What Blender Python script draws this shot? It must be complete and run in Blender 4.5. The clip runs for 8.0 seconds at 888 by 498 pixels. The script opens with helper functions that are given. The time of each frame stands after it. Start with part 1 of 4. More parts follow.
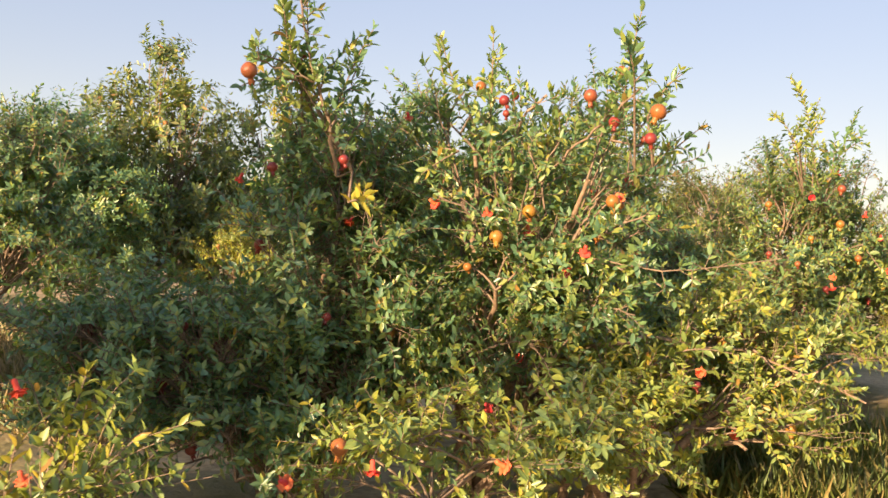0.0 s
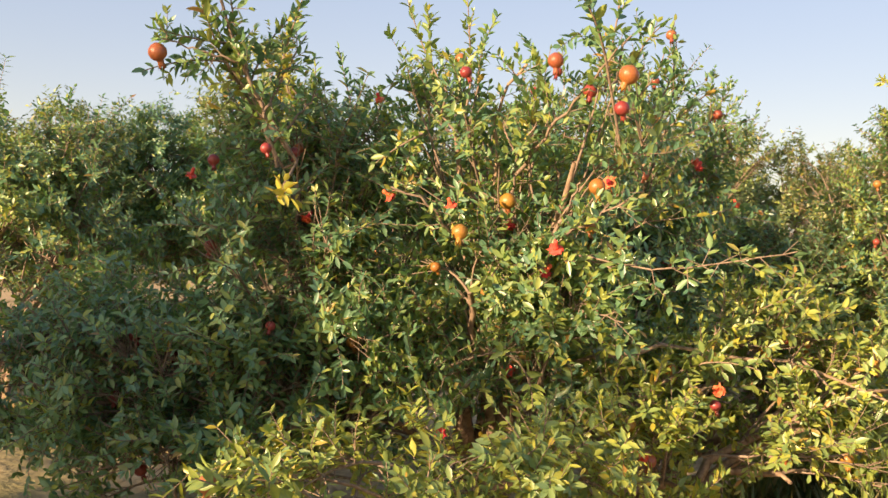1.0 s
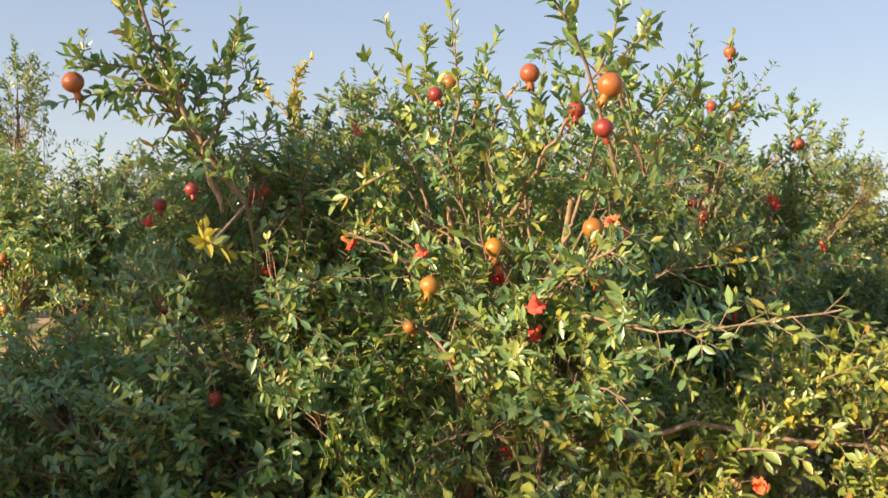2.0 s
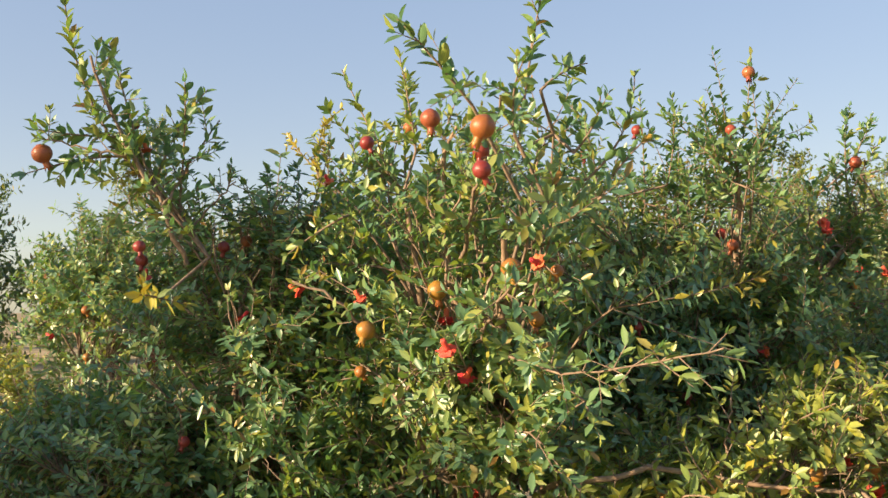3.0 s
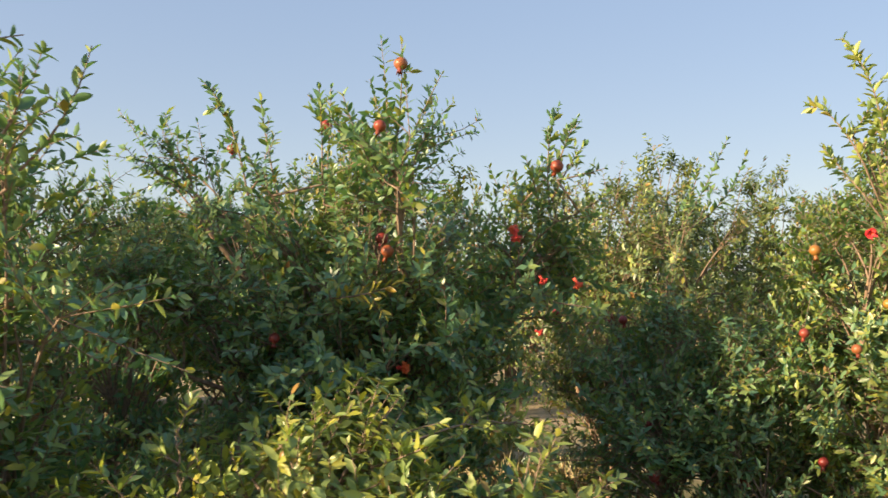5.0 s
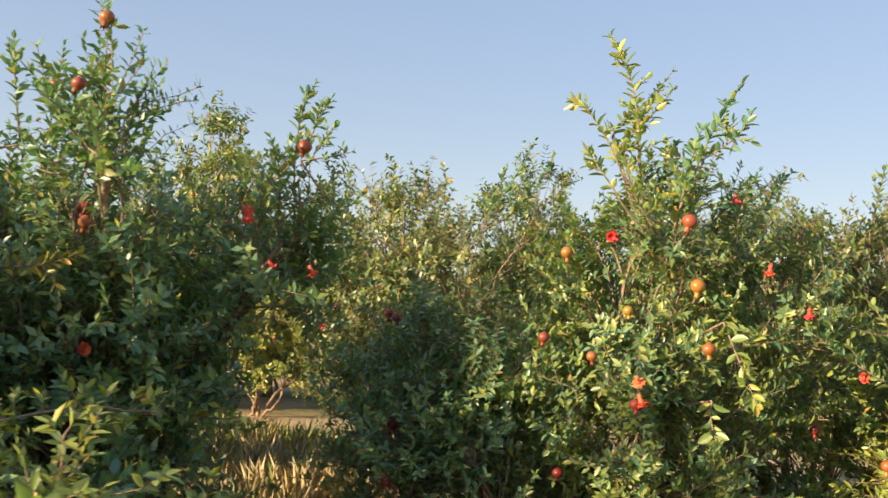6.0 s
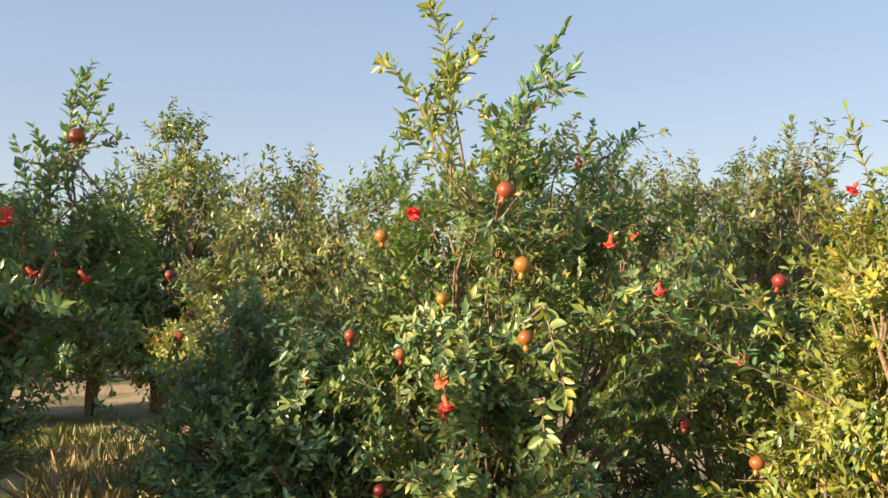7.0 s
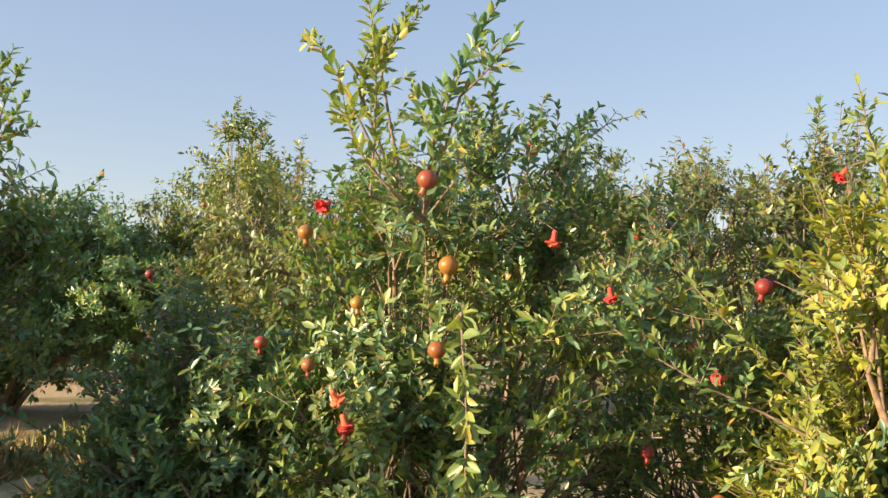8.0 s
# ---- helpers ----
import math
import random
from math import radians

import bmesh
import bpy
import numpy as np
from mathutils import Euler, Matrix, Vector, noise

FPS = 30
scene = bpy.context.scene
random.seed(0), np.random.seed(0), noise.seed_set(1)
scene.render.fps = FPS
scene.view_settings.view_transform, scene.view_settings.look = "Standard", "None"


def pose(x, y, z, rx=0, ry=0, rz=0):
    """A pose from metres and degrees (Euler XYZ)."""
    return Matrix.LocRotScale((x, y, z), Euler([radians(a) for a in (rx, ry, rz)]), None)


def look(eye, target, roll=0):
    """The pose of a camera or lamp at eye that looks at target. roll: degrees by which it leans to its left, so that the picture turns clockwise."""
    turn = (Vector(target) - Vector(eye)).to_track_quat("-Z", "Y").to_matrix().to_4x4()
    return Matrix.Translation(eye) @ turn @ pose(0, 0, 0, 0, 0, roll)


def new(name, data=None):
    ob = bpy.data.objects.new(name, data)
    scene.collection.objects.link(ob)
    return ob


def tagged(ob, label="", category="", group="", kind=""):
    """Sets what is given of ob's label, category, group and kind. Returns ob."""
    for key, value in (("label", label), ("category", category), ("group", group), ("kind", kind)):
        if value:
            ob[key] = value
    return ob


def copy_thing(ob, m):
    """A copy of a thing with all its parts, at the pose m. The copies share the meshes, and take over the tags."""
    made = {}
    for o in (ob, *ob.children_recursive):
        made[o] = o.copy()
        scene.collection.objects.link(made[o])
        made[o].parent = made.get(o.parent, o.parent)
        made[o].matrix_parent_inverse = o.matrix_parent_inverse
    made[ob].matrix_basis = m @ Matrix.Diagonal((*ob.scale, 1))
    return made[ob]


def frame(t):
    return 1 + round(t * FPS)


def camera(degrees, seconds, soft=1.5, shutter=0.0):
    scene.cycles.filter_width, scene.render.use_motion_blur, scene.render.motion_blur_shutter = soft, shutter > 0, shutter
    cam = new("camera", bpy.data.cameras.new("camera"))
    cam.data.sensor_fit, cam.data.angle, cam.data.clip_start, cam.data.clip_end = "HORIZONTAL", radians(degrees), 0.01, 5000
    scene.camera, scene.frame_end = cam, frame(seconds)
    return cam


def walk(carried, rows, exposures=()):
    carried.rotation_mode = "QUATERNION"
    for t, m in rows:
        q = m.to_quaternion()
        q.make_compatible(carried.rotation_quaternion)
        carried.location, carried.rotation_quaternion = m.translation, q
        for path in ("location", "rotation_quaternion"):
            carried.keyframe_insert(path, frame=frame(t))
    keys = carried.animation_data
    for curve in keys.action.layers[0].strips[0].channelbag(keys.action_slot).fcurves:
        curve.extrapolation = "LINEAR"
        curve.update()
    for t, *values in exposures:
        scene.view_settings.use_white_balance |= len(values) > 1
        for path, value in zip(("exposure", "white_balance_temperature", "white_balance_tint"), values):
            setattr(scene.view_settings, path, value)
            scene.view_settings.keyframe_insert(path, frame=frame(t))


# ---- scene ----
cam = camera(52.4, 8.0, shutter=0.15)
PATH = [
    (0, (-0.081, 0.267, 1.353), (-0.089, 2.266, 1.327), 2.6),
    (0.5, (0.267, 0.612, 1.359), (0.143, 2.607, 1.298), 1.4),
    (1, (0.695, 0.878, 1.395), (0.333, 2.844, 1.339), 1.3),
    (1.5, (0.903, 1.187, 1.367), (0.41, 3.126, 1.35), 1.4),
    (2, (1.061, 1.577, 1.418), (0.436, 3.476, 1.462), 0.7),
    (2.2, (1.161, 1.673, 1.451), (0.447, 3.539, 1.55), 0.6),
    (3.3, (1.914, 1.886, 1.435), (0.864, 3.583, 1.56), -2.3),
    (3.5, (1.989, 1.927, 1.402), (0.892, 3.594, 1.534), -2.9),
    (4, (2.321, 2.249, 1.376), (1.28, 3.952, 1.498), -1.0),
    (4.5, (2.626, 2.624, 1.454), (1.689, 4.386, 1.575), 0.3),
    (4.7, (2.733, 2.734, 1.457), (1.807, 4.503, 1.577), 0.3),
    (5.8, (3.446, 3.32, 1.454), (2.666, 5.156, 1.602), 2.2),
    (6, (3.596, 3.494, 1.416), (2.84, 5.339, 1.559), 3.4),
    (6.5, (3.957, 4.014, 1.419), (3.206, 5.863, 1.553), 2.6),
    (7, (4.302, 4.397, 1.435), (3.467, 6.209, 1.57), -0.2),
    (7.5, (4.61, 4.732, 1.473), (3.634, 6.472, 1.613), -0.9),
    (8, (4.701, 5.092, 1.452), (3.653, 6.79, 1.591), 0.6),
]
walk(cam, [(t, look(eye, target, roll)) for t, eye, target, roll in PATH], [(0, 1.75, 7400, 23), (1.5, 1.71, 7300, 20), (2.0, 1.69, 7150, 18), (2.2, 1.62, 7100, 17), (3.3, 1.60, 6850, 15), (8, 1.67, 6850, 15)])

# ---- light ----
SUN_TO = Vector((-0.57, -0.82, 0.0)).normalized()
SUN_UP = radians(15.5)
world = bpy.data.worlds.new("evening_sky")
scene.world = world
world.use_nodes = True
sky = world.node_tree.nodes.new("ShaderNodeTexSky")
sky.sky_type = "NISHITA"
sky.sun_disc = False
sky.sun_elevation = SUN_UP
sky.sun_rotation = math.atan2(SUN_TO.x, SUN_TO.y)
sky.air_density, sky.dust_density, sky.ozone_density = 1.0, 1.0, 2.0
background = world.node_tree.nodes["Background"]
background.inputs["Strength"].default_value = 0.159
# evening haze evens out the sky and greys its blue
haze = world.node_tree.nodes.new("ShaderNodeGamma")
haze.inputs["Gamma"].default_value = 0.36
grey = world.node_tree.nodes.new("ShaderNodeHueSaturation")
grey.inputs["Saturation"].default_value = 1.78
grey.inputs["Hue"].default_value = 0.514
world.node_tree.links.new(sky.outputs["Color"], haze.inputs["Color"])
world.node_tree.links.new(haze.outputs["Color"], grey.inputs["Color"])
world.node_tree.links.new(grey.outputs["Color"], background.inputs["Color"])

sun = new("sun", bpy.data.lights.new("sun", "SUN"))
sun.data.energy, sun.data.angle, sun.data.color = 3.7, radians(0.6), (1.0, 0.78, 0.51)
sun.matrix_world = look(SUN_TO * 40 + Vector((0, 0, 40 * math.tan(SUN_UP))), (0, 0, 0))


# ---- materials ----
def material(name):
    m = bpy.data.materials.new(name)
    m.use_nodes = True
    return m, m.node_tree.nodes, m.node_tree.links, m.node_tree.nodes["Principled BSDF"]


def ramp_node(nodes, stops):
    r = nodes.new("ShaderNodeValToRGB")
    while len(r.color_ramp.elements) < len(stops):
        r.color_ramp.elements.new(0.5)
    for e, (at, colour) in zip(r.color_ramp.elements, stops):
        e.position, e.color = at, (*colour, 1)
    return r


def noise_node(nodes, links, scale, detail=4.0):
    co, tex = nodes.new("ShaderNodeTexCoord"), nodes.new("ShaderNodeTexNoise")
    tex.inputs["Scale"].default_value, tex.inputs["Detail"].default_value = scale, detail
    links.new(co.outputs["Object"], tex.inputs["Vector"])
    return tex


def leaf_material(name, stops, through_colour, gloss=0.42):
    m, nodes, links, bsdf = material(name)
    geo = nodes.new("ShaderNodeNewGeometry")
    ramp = ramp_node(nodes, stops)
    own, both_ways, part_of = nodes.new("ShaderNodeObjectInfo"), nodes.new("ShaderNodeMath"), nodes.new("ShaderNodeMath")
    both_ways.operation, part_of.operation = "ADD", "FRACT"
    links.new(geo.outputs["Random Per Island"], both_ways.inputs[0])
    links.new(own.outputs["Random"], both_ways.inputs[1])
    links.new(both_ways.outputs["Value"], part_of.inputs[0])
    links.new(part_of.outputs["Value"], ramp.inputs["Fac"])
    # broad patches of paler and duller growth through the crown
    patch = noise_node(nodes, links, 2.2, 3.0)
    mix = nodes.new("ShaderNodeMix")
    mix.data_type, mix.blend_type = "RGBA", "MULTIPLY"
    tint = ramp_node(nodes, [(0.32, (0.74, 0.82, 0.86)), (0.62, (1.14, 1.1, 0.9))])
    links.new(patch.outputs["Fac"], tint.inputs["Fac"])
    mix.inputs["Factor"].default_value = 1.0
    links.new(ramp.outputs["Color"], mix.inputs["A"])
    links.new(tint.outputs["Color"], mix.inputs["B"])
    links.new(mix.outputs["Result"], bsdf.inputs["Base Color"])
    bsdf.inputs["Roughness"].default_value = gloss
    bsdf.inputs["Specular IOR Level"].default_value = 0.75
    glow = nodes.new("ShaderNodeBsdfTranslucent")
    warm = nodes.new("ShaderNodeMix")
    warm.data_type, warm.blend_type = "RGBA", "MULTIPLY"
    warm.inputs["Factor"].default_value = 1.0
    warm.inputs["B"].default_value = (*through_colour, 1)
    links.new(mix.outputs["Result"], warm.inputs["A"])
    links.new(warm.outputs["Result"], glow.inputs["Color"])
    both = nodes.new("ShaderNodeMixShader")
    both.inputs["Fac"].default_value = 0.28
    links.new(bsdf.outputs["BSDF"], both.inputs[1])
    links.new(glow.outputs["BSDF"], both.inputs[2])
    links.new(both.outputs["Shader"], nodes["Material Output"].inputs["Surface"])
    return m


LEAF = leaf_material("leaf_mature", [(0.0, (0.090, 0.200, 0.130)), (0.45, (0.130, 0.255, 0.136)), (0.80, (0.185, 0.305, 0.122)),
                                     (0.96, (0.225, 0.275, 0.090)), (0.992, (0.29, 0.25, 0.07)), (1.0, (0.26, 0.12, 0.06))], (1.45, 1.6, 0.7), 0.37)
YOUNG = leaf_material("leaf_young", [(0.0, (0.162, 0.258, 0.105)), (0.5, (0.245, 0.328, 0.098)), (0.88, (0.33, 0.372, 0.090)),
                                     (0.97, (0.36, 0.33, 0.07)), (1.0, (0.38, 0.20, 0.06))], (1.3, 1.45, 0.65), 0.42)
YELLOW = leaf_material("leaf_yellow", [(0.0, (0.33, 0.35, 0.07)), (0.6, (0.43, 0.39, 0.07)), (1.0, (0.38, 0.27, 0.06))], (1.3, 1.2, 0.6))
# fresh yellow-green growth, with some of the warm sunlight put into its colour
SUNNY_LIME = leaf_material("leaf_sunny_lime", [(0.0, (0.20, 0.270, 0.065)), (0.5, (0.31, 0.355, 0.068)), (0.9, (0.41, 0.41, 0.066)), (1.0, (0.44, 0.33, 0.06))], (1.35, 1.3, 0.5), 0.42)
FARLEAF = leaf_material("leaf_distant", [(0.0, (0.088, 0.146, 0.076)), (0.4, (0.138, 0.200, 0.092)), (0.8, (0.21, 0.252, 0.105)),
                                         (0.95, (0.29, 0.25, 0.09)), (1.0, (0.30, 0.15, 0.07))], (1.5, 1.55, 0.8), 0.45)


def bark_material(name, dark, light, scale):
    m, nodes, links, bsdf = material(name)
    tex = noise_node(nodes, links, scale, 6.0)
    ramp = ramp_node(nodes, [(0.3, dark), (0.7, light)])
    links.new(tex.outputs["Fac"], ramp.inputs["Fac"])
    links.new(ramp.outputs["Color"], bsdf.inputs["Base Color"])
    bsdf.inputs["Roughness"].default_value = 0.85
    bump = nodes.new("ShaderNodeBump")
    bump.inputs["Strength"].default_value, bump.inputs["Distance"].default_value = 0.6, 0.004
    links.new(tex.outputs["Fac"], bump.inputs["Height"])
    links.new(bump.outputs["Normal"], bsdf.inputs["Normal"])
    return m


BARK = bark_material("bark", (0.15, 0.10, 0.065), (0.36, 0.255, 0.165), 40.0)
BOUGH = bark_material("bough_bark", (0.21, 0.14, 0.09), (0.43, 0.305, 0.20), 45.0)
TWIG = bark_material("twig_bark", (0.145, 0.105, 0.075), (0.31, 0.23, 0.16), 60.0)


def fruit_material(name, stops):
    m, nodes, links, bsdf = material(name)
    tex = noise_node(nodes, links, 14.0, 5.0)
    info = nodes.new("ShaderNodeObjectInfo")
    add = nodes.new("ShaderNodeMath")
    add.operation = "MULTIPLY_ADD"
    add.inputs[1].default_value = 0.3
    links.new(info.outputs["Random"], add.inputs[0])
    links.new(tex.outputs["Fac"], add.inputs[2])
    ramp = ramp_node(nodes, stops)
    links.new(add.outputs["Value"], ramp.inputs["Fac"])
    # brown scars and freckles on the rind
    speck = noise_node(nodes, links, 95.0, 3.0)
    scar = ramp_node(nodes, [(0.60, (0, 0, 0)), (0.70, (1, 1, 1))])
    links.new(speck.outputs["Fac"], scar.inputs["Fac"])
    mix = nodes.new("ShaderNodeMix")
    mix.data_type = "RGBA"
    links.new(scar.outputs["Color"], mix.inputs["Factor"])
    links.new(ramp.outputs["Color"], mix.inputs["A"])
    mix.inputs["B"].default_value = (0.20, 0.07, 0.03, 1)
    links.new(mix.outputs["Result"], bsdf.inputs["Base Color"])
    bsdf.inputs["Roughness"].default_value = 0.38
    bump = nodes.new("ShaderNodeBump")
    bump.inputs["Strength"].default_value, bump.inputs["Distance"].default_value = 0.25, 0.001
    links.new(speck.outputs["Fac"], bump.inputs["Height"])
    links.new(bump.outputs["Normal"], bsdf.inputs["Normal"])
    return m


RED = fruit_material("rind_red", [(0.3, (0.25, 0.034, 0.030)), (0.55, (0.28, 0.062, 0.033)), (0.95, (0.33, 0.14, 0.045))])
ORANGE = fruit_material("rind_orange", [(0.42, (0.36, 0.225, 0.034)), (0.66, (0.32, 0.135, 0.030)), (0.98, (0.28, 0.060, 0.030))])
DARKRED = fruit_material("rind_dark_red", [(0.3, (0.18, 0.022, 0.026)), (0.6, (0.24, 0.034, 0.030)), (0.95, (0.28, 0.070, 0.035))])


def petal_material():
    m, nodes, links, bsdf = material("petal_scarlet")
    info = nodes.new("ShaderNodeObjectInfo")
    ramp = ramp_node(nodes, [(0.0, (0.68, 0.045, 0.06)), (0.5, (0.74, 0.085, 0.05)), (1.0, (0.72, 0.18, 0.06))])
    links.new(info.outputs["Random"], ramp.inputs["Fac"])
    links.new(ramp.outputs["Color"], bsdf.inputs["Base Color"])
    bsdf.inputs["Roughness"].default_value = 0.6
    tex = noise_node(nodes, links, 120.0, 3.0)
    bump = nodes.new("ShaderNodeBump")
    bump.inputs["Strength"].default_value, bump.inputs["Distance"].default_value = 0.5, 0.002
    links.new(tex.outputs["Fac"], bump.inputs["Height"])
    links.new(bump.outputs["Normal"], bsdf.inputs["Normal"])
    return m


PETAL = petal_material()


def ground_material():
    m, nodes, links, bsdf = material("dry_earth")
    big, small = noise_node(nodes, links, 0.55, 6.0), noise_node(nodes, links, 18.0, 8.0)
    soil = ramp_node(nodes, [(0.25, (0.30, 0.215, 0.12)), (0.55, (0.48, 0.36, 0.20)), (0.8, (0.57, 0.445, 0.265))])
    links.new(small.outputs["Fac"], soil.inputs["Fac"])
    weeds = ramp_node(nodes, [(0.46, (0, 0, 0)), (0.60, (1, 1, 1))])
    links.new(big.outputs["Fac"], weeds.inputs["Fac"])
    mix = nodes.new("ShaderNodeMix")
    mix.data_type = "RGBA"
    links.new(weeds.outputs["Color"], mix.inputs["Factor"])
    links.new(soil.outputs["Color"], mix.inputs["A"])
    mix.inputs["B"].default_value = (0.19, 0.17, 0.065, 1)
    links.new(mix.outputs["Result"], bsdf.inputs["Base Color"])
    bsdf.inputs["Roughness"].default_value = 0.95
    bump = nodes.new("ShaderNodeBump")
    bump.inputs["Strength"].default_value, bump.inputs["Distance"].default_value = 0.8, 0.03
    links.new(small.outputs["Fac"], bump.inputs["Height"])
    links.new(bump.outputs["Normal"], bsdf.inputs["Normal"])
    return m


EARTH = ground_material()
GRASS = leaf_material("grass_green", [(0.0, (0.12, 0.19, 0.05)), (0.5, (0.19, 0.25, 0.07)), (0.8, (0.32, 0.28, 0.10)), (1.0, (0.42, 0.33, 0.16))], (1.5, 1.4, 0.6), 0.55)
STRAW = leaf_material("grass_dry", [(0.0, (0.33, 0.255, 0.145)), (0.5, (0.47, 0.375, 0.225)), (0.85, (0.58, 0.48, 0.32)), (1.0, (0.22, 0.24, 0.10))], (1.3, 1.2, 0.8), 0.7)


# ---- mesh helpers ----
def unit(a):
    return a / np.maximum(np.linalg.norm(a, axis=-1, keepdims=True), 1e-9)


def array_mesh(name, co, faces, mats, mat_index=None):
    """A mesh from an array of places and a list of equal-sided face arrays (one row of indices a face)."""
    me = bpy.data.meshes.new(name)
    me.vertices.add(len(co))
    me.vertices.foreach_set("co", np.ascontiguousarray(co, dtype=np.float32).ravel())
    index = np.concatenate([f.ravel() for f in faces]).astype(np.int32)
    sizes = np.concatenate([np.full(len(f), f.shape[1]) for f in faces])
    me.loops.add(len(index))
    me.loops.foreach_set("vertex_index", index)
    me.polygons.add(len(sizes))
    me.polygons.foreach_set("loop_start", np.concatenate([[0], np.cumsum(sizes)[:-1]]).astype(np.int32))
    if mat_index is not None:
        me.polygons.foreach_set("material_index", np.concatenate(mat_index).astype(np.int32))
    me.update(calc_edges=True)
    for m in mats:
        me.materials.append(m)
    return me


def part(name, me, parent, label="", kind="", at=None):
    ob = new(name, me)
    ob.parent = parent
    if at is not None:
        ob.matrix_basis = at
    return tagged(ob, label, "", "", kind)


# outline of a narrow leaf: along, across, fold
LEAF_SHAPES = {
    3: ([(0, 0, 0), (.22, .36, .09), (.60, .47, .11), (1, 0, 0), (.60, -.47, .11), (.22, -.36, .09)], [], [(0, 3, 2, 1), (0, 5, 4, 3)]),
    2: ([(0, 0, 0), (.46, .5, .07), (.50, 0, -.06), (.46, -.5, .07), (1, 0, 0)], [(0, 2, 1), (0, 3, 2), (1, 2, 4), (2, 3, 4)], []),
    1: ([(0, 0, 0), (.48, .5, .10), (.48, -.5, .10), (1, 0, 0)], [(0, 3, 1), (0, 2, 3)], []),
}


def leaves_mesh(name, p, d, n, length, width, level, mats, which, curl=0.16):
    shape, tris, quads = LEAF_SHAPES[level]
    shape = np.array(shape)
    d = unit(d)
    s = unit(np.cross(d, n))
    n = np.cross(s, d)
    u, v, w = shape[:, 0], shape[:, 1], shape[:, 2]
    L, W = length[:, None, None], width[:, None, None]
    bend = curl * (u ** 2)[None, :, None] * L
    co = p[:, None] + d[:, None] * u[None, :, None] * L + s[:, None] * v[None, :, None] * W + n[:, None] * (w[None, :, None] * W - bend)
    k, count = len(shape), len(p)
    base = (np.arange(count) * k)[:, None, None]
    faces, mi = [], []
    for group in (tris, quads):
        if group:
            g = np.array(group)
            faces.append((base + g[None]).reshape(-1, g.shape[1]))
            mi.append(np.repeat(which, len(g)))
    return array_mesh(name, co.reshape(-1, 3), faces, mats, mi)


def tubes(paths, radii, sides):
    """Places and quads of tapered tubes along paths (count, steps, 3)."""
    count, steps, _ = paths.shape
    tang = unit(np.gradient(paths, axis=1))
    ref = np.where(np.abs(tang[..., 2:3]) > 0.9, np.array([1.0, 0, 0]), np.array([0, 0, 1.0]))
    a = unit(np.cross(tang, ref))
    b = np.cross(tang, a)
    ang = np.arange(sides) / sides * 2 * math.pi
    ring = a[:, :, None] * np.cos(ang)[None, None, :, None] + b[:, :, None] * np.sin(ang)[None, None, :, None]
    co = (paths[:, :, None] + ring * radii[:, :, None, None]).reshape(-1, 3)
    t, i, k = np.meshgrid(np.arange(count), np.arange(steps - 1), np.arange(sides), indexing="ij")
    v = lambda i, k: t * steps * sides + i * sides + k % sides
    return co, np.stack([v(i, k), v(i, k + 1), v(i + 1, k + 1), v(i + 1, k)], -1).reshape(-1, 4)


def tube_mesh(name, paths, r0, r1, sides, mat):
    paths = np.asarray(paths, float)
    r = np.linspace(0, 1, paths.shape[1])[None]
    co, quads = tubes(paths, np.asarray(r0).reshape(-1, 1) * (1 - r) + np.asarray(r1).reshape(-1, 1) * r, sides)
    return array_mesh(name, co, [quads], [mat])


def curve(a, b, bow, steps):
    """Bent paths from a to b (count, 3), pushed aside by bow in the middle."""
    u = np.linspace(0, 1, steps)[None, :, None]
    return a[:, None] * (1 - u) + b[:, None] * u + bow[:, None] * (4 * u * (1 - u))


def leafed(paths, rng, gap, size, spread=0.95, up=0.6, first=0.12, face=None):
    """Opposite pairs of leaves along twigs (count, steps, 3): places, directions, normals, lengths."""
    count, steps, _ = paths.shape
    total = np.linalg.norm(np.diff(paths, axis=1), axis=2).sum(1)
    pairs = np.maximum((total / gap).astype(int), 2)
    tw = np.repeat(np.arange(count), pairs)
    order = np.arange(len(tw)) - np.repeat(np.cumsum(pairs) - pairs, pairs)
    u = first + (1 - first) * (order + rng.uniform(0.2, 0.8, len(tw))) / pairs[tw]
    f = np.clip(u, 0, 0.999) * (steps - 1)
    i = f.astype(int)
    fr = (f - i)[:, None]
    place = paths[tw, i] * (1 - fr) + paths[tw, i + 1] * fr
    tang = unit(paths[tw, i + 1] - paths[tw, i])
    a = unit(np.cross(tang, unit(rng.normal(size=(count, 3)))[tw]))
    b = np.cross(tang, a)
    turn = order * 1.9 + rng.normal(0, 0.5, len(tw))
    side = a * np.cos(turn)[:, None] + b * np.sin(turn)[:, None]
    out = []
    for sign in (1, -1):
        sd = side * sign
        lift = (spread * rng.uniform(0.7, 1.15, len(tw)) * (1 - 0.45 * u ** 3))[:, None]
        d = unit(tang * np.cos(lift) + sd * np.sin(lift) + np.array([0, 0, 0.15]) + rng.normal(0, 0.14, (len(tw), 3)))
        n = tang * 0.45 - sd * 0.25 + np.array([0, 0, up]) + rng.normal(0, 0.55, (len(tw), 3))
        if face is not None:  # leaves lie along the outside of the crown and turn their upper side to the light
            d = unit(d - 0.7 * (d * face[tw]).sum(1, keepdims=True) * face[tw])
        n = unit(n if face is None else n + face[tw] * 0.8)
        ln = size * rng.uniform(0.62, 1.2, len(tw)) * (1 - 0.3 * np.maximum(u - 0.75, 0) * 4)
        out.append((place, d, n, ln))
    return [np.concatenate(q) for q in zip(*out)]


